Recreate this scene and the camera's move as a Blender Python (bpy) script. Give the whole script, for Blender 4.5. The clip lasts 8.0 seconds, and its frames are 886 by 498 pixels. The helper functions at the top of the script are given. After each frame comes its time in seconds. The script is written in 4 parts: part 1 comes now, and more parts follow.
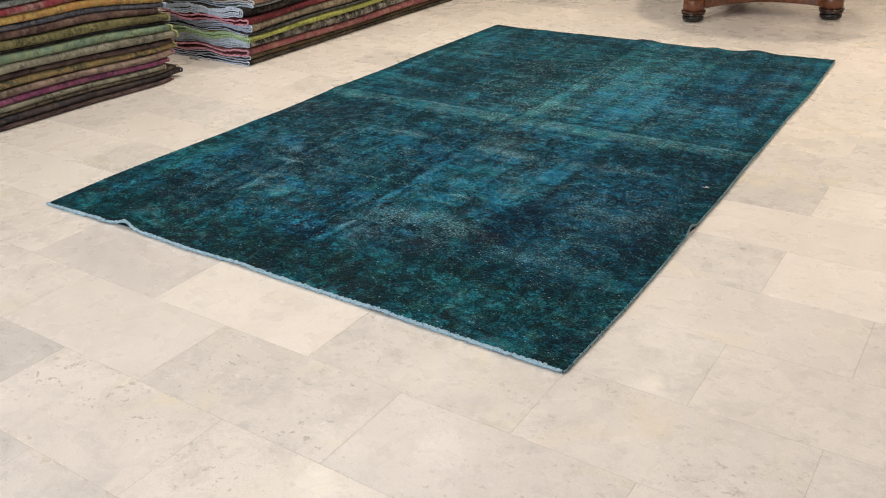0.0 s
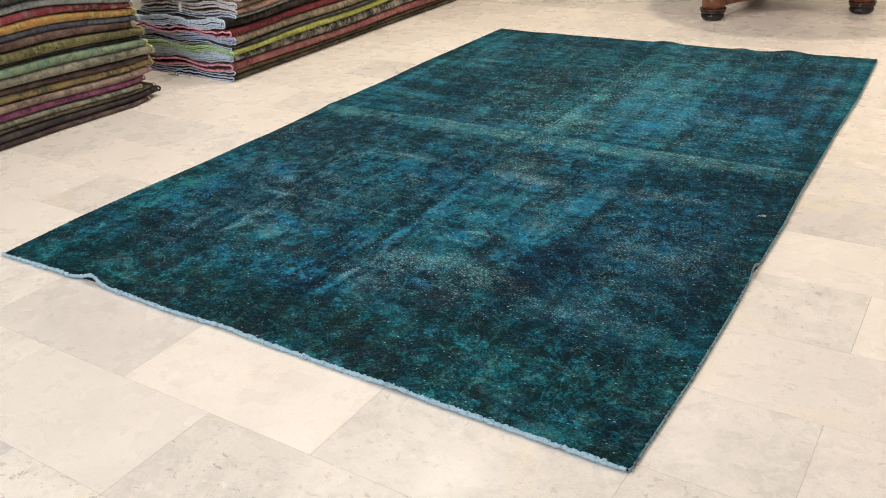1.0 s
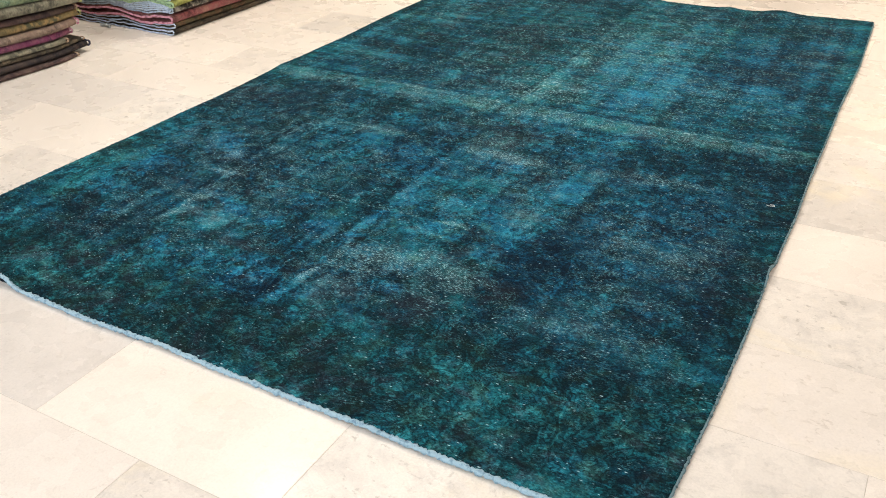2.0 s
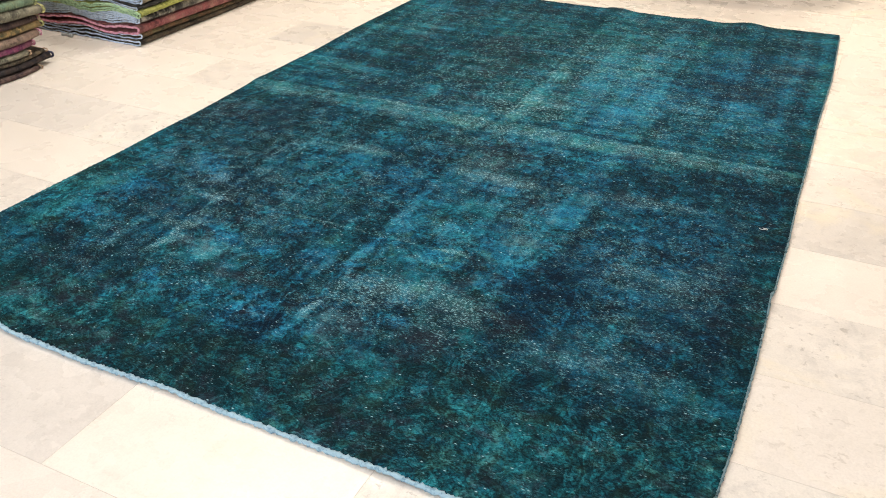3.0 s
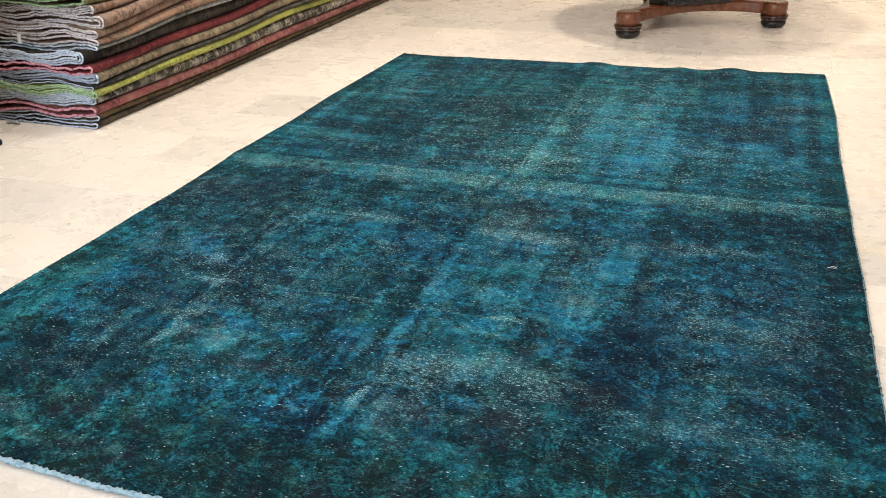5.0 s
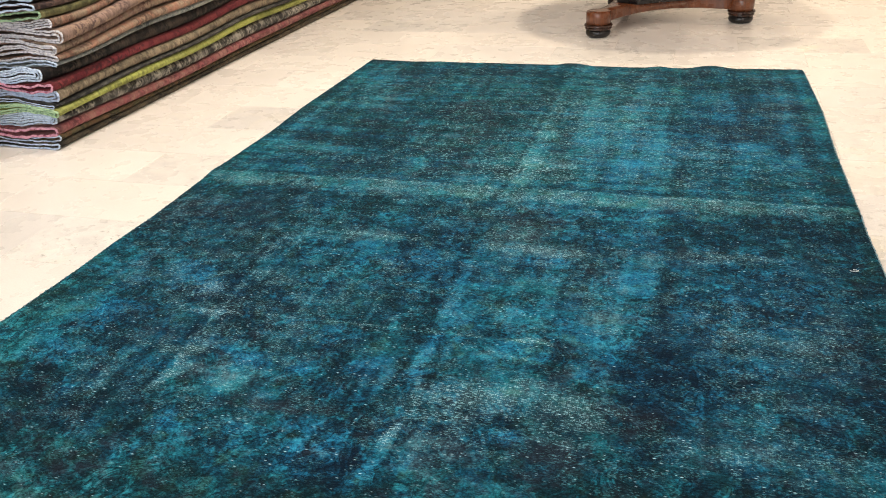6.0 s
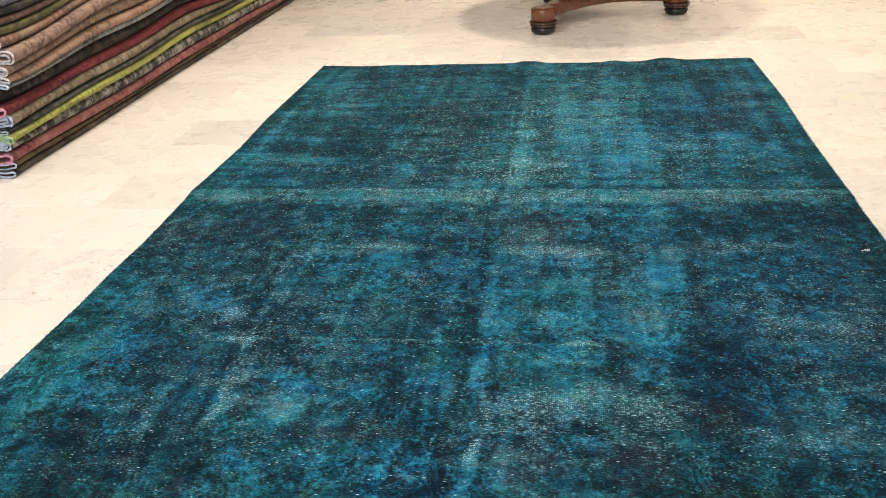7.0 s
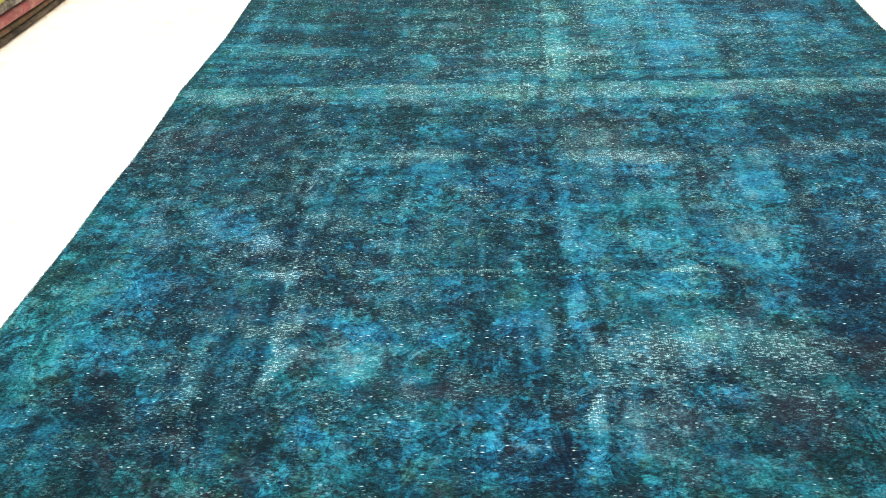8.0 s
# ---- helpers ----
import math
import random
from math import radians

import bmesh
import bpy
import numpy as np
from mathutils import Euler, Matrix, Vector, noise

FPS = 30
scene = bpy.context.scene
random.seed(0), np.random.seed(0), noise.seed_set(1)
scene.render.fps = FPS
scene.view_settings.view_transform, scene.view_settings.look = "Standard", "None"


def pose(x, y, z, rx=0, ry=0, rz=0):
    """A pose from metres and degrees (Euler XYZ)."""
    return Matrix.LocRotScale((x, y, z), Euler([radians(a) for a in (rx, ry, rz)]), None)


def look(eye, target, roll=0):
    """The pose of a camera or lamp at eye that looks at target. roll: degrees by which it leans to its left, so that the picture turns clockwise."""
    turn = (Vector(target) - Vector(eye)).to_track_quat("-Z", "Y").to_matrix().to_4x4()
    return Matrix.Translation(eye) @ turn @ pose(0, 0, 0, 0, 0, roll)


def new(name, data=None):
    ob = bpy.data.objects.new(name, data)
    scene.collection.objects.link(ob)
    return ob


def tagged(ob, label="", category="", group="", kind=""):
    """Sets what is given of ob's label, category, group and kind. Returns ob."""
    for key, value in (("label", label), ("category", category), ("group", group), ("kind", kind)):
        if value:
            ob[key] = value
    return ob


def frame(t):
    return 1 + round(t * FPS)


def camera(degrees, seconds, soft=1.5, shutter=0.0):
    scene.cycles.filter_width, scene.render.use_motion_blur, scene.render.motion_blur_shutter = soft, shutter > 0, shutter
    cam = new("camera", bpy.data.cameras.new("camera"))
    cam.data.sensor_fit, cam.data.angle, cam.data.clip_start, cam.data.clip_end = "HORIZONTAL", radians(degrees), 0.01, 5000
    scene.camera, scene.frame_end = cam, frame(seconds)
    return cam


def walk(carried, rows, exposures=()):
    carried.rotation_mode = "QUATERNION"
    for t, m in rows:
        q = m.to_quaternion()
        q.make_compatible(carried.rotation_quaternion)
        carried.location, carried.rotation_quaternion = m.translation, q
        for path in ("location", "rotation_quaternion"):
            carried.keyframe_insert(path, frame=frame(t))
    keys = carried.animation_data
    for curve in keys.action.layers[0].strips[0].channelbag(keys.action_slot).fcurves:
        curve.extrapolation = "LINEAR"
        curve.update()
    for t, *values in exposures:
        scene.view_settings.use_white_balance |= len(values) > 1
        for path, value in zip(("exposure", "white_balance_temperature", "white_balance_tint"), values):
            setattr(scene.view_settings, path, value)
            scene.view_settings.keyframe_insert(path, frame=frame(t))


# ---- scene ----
cam = camera(54.4, 8.0, soft=1.0, shutter=0.1)
PATH = [
    (0, (2.859, -1.611, 1.246), (1.847, -0.143, 0.341), -2.3),
    (0.5, (2.678, -1.437, 1.22), (1.632, 0.007, 0.314), -4.2),
    (1, (2.557, -1.286, 1.195), (1.557, 0.188, 0.286), -3.7),
    (1.5, (2.439, -1.096, 1.166), (1.496, 0.385, 0.208), -3.0),
    (1.7, (2.39, -1.029, 1.16), (1.468, 0.447, 0.176), -2.8),
    (2.8, (2.19, -1.004, 1.216), (1.415, 0.495, 0.142), -0.2),
    (3, (2.162, -1.022, 1.24), (1.399, 0.504, 0.197), -0.5),
    (3.5, (2.111, -1.062, 1.21), (1.373, 0.537, 0.262), -1.5),
    (4, (2.051, -1.099, 1.148), (1.353, 0.553, 0.263), -1.5),
    (4.5, (1.949, -1.052, 1.101), (1.275, 0.611, 0.218), -1.5),
    (4.7, (1.886, -1.003, 1.085), (1.222, 0.666, 0.205), -1.8),
    (5.8, (1.649, -0.845, 1.072), (1.082, 0.851, 0.177), -3.0),
    (6, (1.605, -0.868, 1.077), (1.076, 0.845, 0.19), -2.9),
    (6.5, (1.438, -0.913, 1.108), (1.023, 0.835, 0.229), -3.0),
    (7, (1.282, -0.894, 1.101), (0.975, 0.865, 0.2), -3.6),
    (7.5, (1.108, -0.739, 1.034), (0.887, 0.971, 0.021), -4.0),
    (8, (0.955, -0.614, 1.021), (0.793, 1.023, -0.116), -3.1),
]
EXPOSURE = [(0.0, -0.28), (1.5, -0.02), (3.5, 0.10), (4.5, 0.07), (6.5, 0.15), (7.0, 0.10), (7.5, 0.08), (8.0, 0.85)]
walk(cam, [(t, look(eye, target, roll)) for t, eye, target, roll in PATH], EXPOSURE)


# ---- light: warm ceiling spots and added fill lamps in a closed, light-walled showroom ----
CEILING = 3.0
world = bpy.data.worlds.new("showroom_dark")
world.use_nodes = True
world.node_tree.nodes["Background"].inputs["Color"].default_value = (0.9, 0.92, 1.0, 1)
world.node_tree.nodes["Background"].inputs["Strength"].default_value = 0.02
scene.world = world


def ceiling_spot(x, y, watts, colour, cone=125, size=0.07):
    data = bpy.data.lights.new("ceiling_spot", "SPOT")
    data.energy, data.color, data.spot_size, data.spot_blend, data.shadow_soft_size = watts, colour, radians(cone), 0.9, size
    ob = new("ceiling_spot", data)
    ob.matrix_world = look((x, y, CEILING - 0.06), (x, y + 0.001, 0))
    return ob


def fill_panel(x, y, watts, colour, size=0.6):
    data = bpy.data.lights.new("fill_panel", "AREA")
    data.energy, data.color, data.size = watts, colour, size
    ob = new("fill_panel", data)
    ob.matrix_world = look((x, y, CEILING - 0.03), (x, y + 0.001, 0))
    return ob


WARM = (1.0, 0.86, 0.69)
# the spot at (-0.38, 1.60) is only added to brighten the floor there
for x, y, watts in ((1.05, 4.05, 150), (1.75, 5.20, 80), (3.6, 3.0, 118), (1.2, 1.5, 58), (-0.02, 2.36, 112), (-0.38, 1.60, 112), (3.4, 5.6, 70)):
    ceiling_spot(x, y, watts, (1.0, 0.92, 0.81) if x < 0.5 else (1.0, 0.84, 0.65) if y > 3.5 else WARM, size=0.10)
ceiling_spot(2.1, 7.9, 150, (1.0, 0.84, 0.65), cone=150, size=0.10)
# soft panels added as fill for the near floor and the stacks' sides
for x, y, watts in ((1.25, -1.5, 28), (3.6, 0.4, 28)):
    fill_panel(x, y, watts, (1.0, 0.915, 0.875))

# unseen window behind the camera, added with a cool lamp to fill front faces
WINDOW_X0, WINDOW_X1, WINDOW_Z0, WINDOW_Z1 = -1.5, 2.7, 0.5, 2.5
data = bpy.data.lights.new("window_daylight", "AREA")
data.shape, data.size, data.size_y, data.energy, data.color = "RECTANGLE", WINDOW_X1 - WINDOW_X0 - 0.2, WINDOW_Z1 - WINDOW_Z0 - 0.2, 142, (0.86, 0.92, 1.0)
south_fill = new("window_daylight", data)
south_fill.matrix_world = look(((WINDOW_X0 + WINDOW_X1) / 2, -4.25, (WINDOW_Z0 + WINDOW_Z1) / 2), (1.6, 2.0, 1.2))


# ---- materials ----
class Graph:
    """A short way to write node materials."""

    def __init__(self, name):
        self.material = bpy.data.materials.new(name)
        self.material.use_nodes = True
        self.tree = self.material.node_tree
        self.bsdf = self.tree.nodes["Principled BSDF"]

    def node(self, kind, **settings):
        n = self.tree.nodes.new(kind)
        for key, value in settings.items():
            if key in n.inputs:
                self.put(n.inputs[key], value)
            elif key == "operation":
                n.operation = value
            elif key == "use_clamp":
                n.use_clamp = value
            elif key == "attribute_name":
                n.attribute_name = value
            elif key == "feature":
                n.feature = value
            elif key == "wave_type":
                n.wave_type = value
            elif key == "bands_direction":
                n.bands_direction = value
            elif key == "data_type":
                n.data_type = value
            elif key == "blend_type":
                n.blend_type = value
            else:
                raise ValueError(key)
        return n

    def put(self, socket, value):
        if isinstance(value, bpy.types.NodeSocket):
            self.tree.links.new(value, socket)
        else:
            socket.default_value = value

    def coords(self):
        return self.node("ShaderNodeTexCoord").outputs["Object"]

    def shift(self, vector, amount):
        """Adds a different offset for each object."""
        rand = self.node("ShaderNodeObjectInfo").outputs["Random"]
        scaled = self.node("ShaderNodeMath", operation="MULTIPLY")
        self.put(scaled.inputs[0], rand)
        scaled.inputs[1].default_value = amount
        add = self.node("ShaderNodeVectorMath", operation="ADD")
        self.put(add.inputs[0], vector)
        self.put(add.inputs[1], scaled.outputs[0])
        return add.outputs[0]

    def stretch(self, vector, scale):
        m = self.node("ShaderNodeMapping")
        self.put(m.inputs["Vector"], vector)
        m.inputs["Scale"].default_value = scale
        return m.outputs[0]

    def noise(self, vector, scale, detail=4.0, rough=0.55, warp=0.0):
        n = self.node("ShaderNodeTexNoise")
        self.put(n.inputs["Vector"], vector)
        n.inputs["Scale"].default_value, n.inputs["Detail"].default_value = scale, detail
        n.inputs["Roughness"].default_value, n.inputs["Distortion"].default_value = rough, warp
        return n.outputs["Fac"]

    def ramp(self, value, *stops):
        n = self.node("ShaderNodeValToRGB")
        self.put(n.inputs["Fac"], value)
        while len(n.color_ramp.elements) < len(stops):
            n.color_ramp.elements.new(0.5)
        for element, (at, colour) in zip(n.color_ramp.elements, stops):
            element.position = at
            element.color = (*colour, 1) if isinstance(colour, tuple) else (colour, colour, colour, 1)
        return n.outputs["Color"]

    def mix(self, factor, a, b, blend="MIX"):
        n = self.node("ShaderNodeMix", data_type="RGBA", blend_type=blend)
        self.put(n.inputs[0], factor)
        for socket, value in ((n.inputs[6], a), (n.inputs[7], b)):
            self.put(socket, (*value, 1) if isinstance(value, tuple) else value)
        return n.outputs[2]

    def maths(self, operation, a, b=0.0, clamp=False):
        n = self.node("ShaderNodeMath", operation=operation, use_clamp=clamp)
        self.put(n.inputs[0], a)
        self.put(n.inputs[1], b)
        return n.outputs[0]

    def bump(self, height, strength, distance, normal=None):
        n = self.node("ShaderNodeBump")
        self.put(n.inputs["Height"], height)
        n.inputs["Strength"].default_value, n.inputs["Distance"].default_value = strength, distance
        if normal is not None:
            self.put(n.inputs["Normal"], normal)
        return n.outputs[0]

    def done(self, colour, roughness, normal=None, **rest):
        self.put(self.bsdf.inputs["Base Color"], (*colour, 1) if isinstance(colour, tuple) else colour)
        self.put(self.bsdf.inputs["Roughness"], roughness)
        if normal is not None:
            self.put(self.bsdf.inputs["Normal"], normal)
        for key, value in rest.items():
            self.put(self.bsdf.inputs[key.replace("_", " ")], value)
        return self.material


def marble(name, light, mid, shade, spot, flecked=1.0):
    """Honed limestone-marble: clouds, smudges, small pits and pale chips and a few fine veins, more on some slabs than on others."""
    g = Graph(name)
    at = g.shift(g.coords(), 37.0)
    clouds = g.ramp(g.noise(at, 3.2, 5 + 2 * flecked, 0.50 + 0.16 * flecked, 0.5), (0.34, mid), (0.62, light))
    rand = g.node("ShaderNodeObjectInfo").outputs["Random"]
    tone = g.ramp(rand, (0.0, (0.89, 0.885, 0.885)), (0.3, (0.965, 0.95, 0.935)), (0.6, (1.0, 0.98, 0.955)), (1.0, (1.05, 1.04, 1.02)))
    colour = g.mix(1.0, clouds, tone, "MULTIPLY")
    own = g.ramp(g.maths("FRACT", g.maths("MULTIPLY", rand, 7.3)), (0.1, 0.35), (0.8, 1.0))
    smudge = g.ramp(g.noise(at, 13, 8, 0.74, 0.5), (0.47, 0.0), (0.66, 0.60))
    colour = g.mix(g.maths("MULTIPLY", smudge, flecked), colour, shade)
    patches = g.maths("MULTIPLY", g.ramp(g.noise(at, 4.5, 4, 0.6, 0.4), (0.40, 0.1), (0.60, 1.0)), own)
    pits = g.ramp(g.noise(g.stretch(at, (1.0, 1.4, 1)), 42, 4, 0.62, 0.5), (0.595, 0.0), (0.66, 1.0))
    colour = g.mix(g.maths("MULTIPLY", g.maths("MULTIPLY", patches, pits), 0.74 * flecked), colour, spot)
    chips = g.ramp(g.noise(at, 66, 4, 0.62, 0.6), (0.60, 0.0), (0.67, 1.0))
    colour = g.mix(g.maths("MULTIPLY", g.maths("MULTIPLY", patches, chips), 0.40 * flecked), colour, (0.90, 0.87, 0.83))
    ochre = g.maths("MULTIPLY", g.ramp(g.noise(at, 3.4, 4, 0.6, 0.6), (0.56, 0.0), (0.70, 0.50 * flecked)), own)
    colour = g.mix(ochre, colour, (0.80, 0.71, 0.52))
    vein = g.ramp(g.noise(at, 4.0, 5, 0.6, 1.6), (0.488, 0.0), (0.50, 1.0), (0.512, 0.0))
    vein = g.maths("MULTIPLY", vein, g.ramp(g.noise(at, 6, 3), (0.50, 0.0), (0.62, 0.35 * flecked)))
    colour = g.mix(vein, colour, shade)
    grit = g.noise(at, 210, 3, 0.6)
    colour = g.mix(1.0, colour, g.ramp(grit, (0.30, 0.92), (0.60, 1.02)), "MULTIPLY")
    rough = g.ramp(g.noise(at, 9, 4), (0.3, 0.22), (0.7, 0.36))
    return g.done(colour, rough, g.bump(grit, 0.06, 0.001), Specular_IOR_Level=0.45)


def wool(name, base, dark, accent, motif=17.0, amount=0.85):
    """Worn knotted pile seen on a fold: broken motifs across it, rows of knots and fine fuzz."""
    g = Graph(name)
    at = g.shift(g.coords(), 11.0)
    motifs = g.ramp(g.noise(g.stretch(at, (0.6, 1, 0.8)), motif * 1.0, 8, 0.70, 0.15), (0.42, 0.0), (0.5, 0.45), (0.56, 1.0))
    colour = g.mix(g.maths("MULTIPLY", motifs, amount), base, accent)
    areas = g.ramp(g.noise(at, motif * 0.45, 4, 0.65, 0.5), (0.40, 0.15), (0.58, 0.95))
    blots = g.ramp(g.noise(g.stretch(at, (0.6, 1.0, 0.9)), motif * 2.8, 8, 0.72, 0.1), (0.46, 0.0), (0.54, 1.0))
    colour = g.mix(g.maths("MULTIPLY", blots, areas), colour, dark)
    broad = g.ramp(g.noise(at, 2.6, 3), (0.3, 0.70), (0.7, 1.26))
    colour = g.mix(1.0, colour, broad, "MULTIPLY")
    rows = g.noise(g.stretch(at, (0.5, 3.0, 0.8)), 70, 4, 0.68)
    colour = g.mix(1.0, colour, g.ramp(rows, (0.34, 0.74), (0.58, 1.08)), "MULTIPLY")
    fuzz = g.noise(at, 420, 3, 0.7)
    height = g.maths("ADD", g.maths("MULTIPLY", rows, 0.8), fuzz)
    return g.done(colour, 0.92, g.bump(height, 0.55, 0.003), Specular_IOR_Level=0.12, Sheen_Weight=0.02)


def selvage(name, light, dark):
    """Fluffy wool at the cut edge of a folded rug."""
    g = Graph(name)
    at = g.shift(g.coords(), 5.0)
    tufts = g.noise(at, 80, 5, 0.72)
    colour = g.mix(g.ramp(tufts, (0.36, 0.0), (0.50, 1.0)), dark, light)
    return g.done(colour, 0.95, g.bump(tufts, 0.9, 0.006), Specular_IOR_Level=0.1, Sheen_Weight=0.1)


def polished_wood(name, light, dark, gloss=0.22, coat=0.35):
    g = Graph(name)
    at = g.coords()
    grain = g.noise(g.stretch(at, (2.0, 2.0, 0.35)), 26, 6, 0.65, 1.2)
    fine = g.noise(g.stretch(at, (9.0, 9.0, 0.6)), 60, 3, 0.6)
    colour = g.mix(g.ramp(grain, (0.34, 0.0), (0.66, 1.0)), dark, light)
    colour = g.mix(0.35, colour, g.mix(fine, dark, light))
    worn = g.ramp(g.noise(at, 14, 4), (0.3, gloss * 0.8), (0.7, gloss * 1.7))
    return g.done(colour, worn, g.bump(fine, 0.08, 0.001), Coat_Weight=coat, Coat_Roughness=0.12)


def plaster(name, colour):
    g = Graph(name)
    at = g.coords()
    tint = g.ramp(g.noise(at, 1.4, 4), (0.3, tuple(c * 0.93 for c in colour)), (0.7, colour))
    return g.done(tint, 0.85, g.bump(g.noise(at, 120, 3), 0.1, 0.001))


CREAM_MARBLE = marble("cream_marble", (0.81, 0.765, 0.715), (0.74, 0.70, 0.655), (0.57, 0.535, 0.50), (0.38, 0.34, 0.29))
SMOOTH_MARBLE = marble("smooth_cream_marble", (0.84, 0.79, 0.735), (0.805, 0.755, 0.70), (0.66, 0.62, 0.57), (0.42, 0.38, 0.33), 0.03)
BRIGHT_MARBLE = marble("bright_marble", (0.845, 0.795, 0.74), (0.79, 0.745, 0.69), (0.68, 0.63, 0.57), (0.42, 0.37, 0.31), 0.6)
GREY_MARBLE = marble("grey_marble", (0.735, 0.70, 0.66), (0.67, 0.638, 0.60), (0.50, 0.475, 0.45), (0.33, 0.30, 0.27))
GROUT = plaster("grout", (0.52, 0.475, 0.42))
WALL_PAINT = plaster("wall_paint", (0.80, 0.76, 0.70))
CEILING_PAINT = plaster("ceiling_paint", (0.84, 0.82, 0.79))
MAHOGANY = polished_wood("mahogany", (0.22, 0.070, 0.025), (0.060, 0.016, 0.007))
DARK_MAHOGANY = polished_wood("dark_mahogany", (0.060, 0.022, 0.012), (0.018, 0.008, 0.006), 0.14)
EBONISED = polished_wood("ebonised_wood", (0.012, 0.009, 0.009), (0.004, 0.0035, 0.004), 0.24, 0.08)


def overdyed_pile():
    """Teal overdyed, distressed pile: the dye's light and dark areas, its blue, green and plum casts, the ghost of the old drawing and the bare knots."""
    g = Graph("overdyed_pile")
    at = g.coords()
    dye = g.node("ShaderNodeAttribute", attribute_name="dye")
    sep = g.node("ShaderNodeSeparateColor")
    g.put(sep.inputs["Color"], dye.outputs["Color"])
    value, hue, bare, grey = sep.outputs[0], sep.outputs[1], sep.outputs[2], dye.outputs["Alpha"]
    place = g.node("ShaderNodeSeparateXYZ", Vector=at)
    beyond = g.ramp(g.maths("MULTIPLY", place.outputs[1], 0.25), (0.402, 0.0), (0.415, 1.0))
    loose = g.node("ShaderNodeVectorMath", operation="MULTIPLY_ADD")
    g.put(loose.inputs[0], g.node("ShaderNodeTexNoise", Scale=85.0, Detail=3.0, Vector=at).outputs["Color"])
    loose.inputs[1].default_value = (0.010, 0.006, 0.0)
    g.put(loose.inputs[2], at)
    yarn = loose.outputs[0]
    lean = g.maths("SUBTRACT", value, 0.43)
    # ghost of the old drawing: filled petals and curls with dark outlines
    petal = g.maths("SINE", g.maths("MULTIPLY", g.noise(at, 9.5, 2.5, 0.50, 1.0), 44.0))
    fill = g.ramp(petal, (0.30, 0.0), (0.50, 0.5), (0.72, 1.0))
    scroll = g.maths("SINE", g.maths("MULTIPLY", g.noise(at, 13.0, 2.0, 0.5, 1.6), 30.0))
    outline = g.ramp(g.maths("ABSOLUTE", scroll), (0.12, 1.0), (0.40, 0.0))
    bent = g.node("ShaderNodeVectorMath", operation="MULTIPLY_ADD")
    g.put(bent.inputs[0], g.node("ShaderNodeTexNoise", Scale=26.0, Detail=4.0, Vector=at).outputs["Color"])
    bent.inputs[1].default_value = (0.062, 0.056, 0.0)
    g.put(bent.inputs[2], at)
    leaves = g.node("ShaderNodeTexVoronoi", feature="F1", Scale=46.0, Vector=bent.outputs[0])
    leaf_tone = g.node("ShaderNodeSeparateColor")
    g.put(leaf_tone.inputs["Color"], leaves.outputs["Color"])
    rims = g.node("ShaderNodeTexVoronoi", feature="DISTANCE_TO_EDGE", Scale=46.0, Vector=bent.outputs[0])
    rim = g.ramp(rims.outputs["Distance"], (0.02, 1.0), (0.10, 0.0))
    drawn = g.ramp(g.maths("SUBTRACT", g.noise(at, 5.5, 3), g.maths("MULTIPLY", bare, 0.40)), (0.30, 0.12), (0.47, 1.0))
    drawn = g.maths("MULTIPLY", drawn, g.maths("SUBTRACT", 1.0, g.maths("MULTIPLY", beyond, 0.75)))
    # ragged washed-out patches and closer, darker ones
    ragged = g.noise(g.stretch(yarn, (0.95, 1.1, 1)), 21, 6, 0.62, 0.7)
    light_patch = g.ramp(g.maths("ADD", ragged, g.maths("MULTIPLY", lean, 0.95)), (0.530, 0.0), (0.556, 0.7), (0.64, 1.0))
    close = g.noise(g.stretch(yarn, (0.95, 1.1, 1)), 17, 6, 0.64, 0.7)
    dark_patch = g.ramp(g.maths("ADD", close, g.maths("MULTIPLY", lean, 0.95)), (0.38, 1.0), (0.440, 0.65), (0.462, 0.0))
    strokes = g.ramp(g.noise(g.stretch(yarn, (0.85, 1.15, 1)), 48, 5, 0.68, 0.8), (0.38, 0.0), (0.50, 0.45), (0.62, 1.0))
    knots = g.ramp(g.noise(g.stretch(at, (0.70, 1.1, 1)), 230, 3, 0.62, 0.1), (0.40, 0.0), (0.60, 1.0))
    weft = g.noise(g.stretch(at, (0.10, 1.0, 1)), 110, 4, 0.68, 0.2)
    warped = g.noise(g.stretch(at, (1.0, 0.10, 1)), 70, 4, 0.66, 0.2)
    level = g.maths("ADD", g.maths("MULTIPLY", lean, 0.50), 0.436)
    level = g.maths("ADD", level, g.maths("MULTIPLY", light_patch, g.maths("SUBTRACT", 0.115, g.maths("MULTIPLY", beyond, 0.02))))
    level = g.maths("SUBTRACT", level, g.maths("MULTIPLY", dark_patch, g.maths("SUBTRACT", 0.060, g.maths("MULTIPLY", beyond, 0.02))))
    level = g.maths("ADD", level, g.maths("MULTIPLY", g.maths("SUBTRACT", strokes, 0.5), 0.13))
    level = g.maths("ADD", level, g.maths("MULTIPLY", g.maths("SUBTRACT", weft, 0.5), g.maths("ADD", 0.16, g.maths("MULTIPLY", beyond, 0.30))))
    level = g.maths("ADD", level, g.maths("MULTIPLY", g.maths("SUBTRACT", warped, 0.5), 0.20))
    level = g.maths("ADD", level, g.maths("MULTIPLY", g.maths("MULTIPLY", g.maths("SUBTRACT", fill, 0.5), drawn), 0.16))
    level = g.maths("ADD", level, g.maths("MULTIPLY", g.maths("MULTIPLY", g.maths("SUBTRACT", leaf_tone.outputs[0], 0.5), drawn), 0.22))
    level = g.maths("SUBTRACT", level, g.maths("MULTIPLY", g.maths("MULTIPLY", rim, drawn), 0.12))
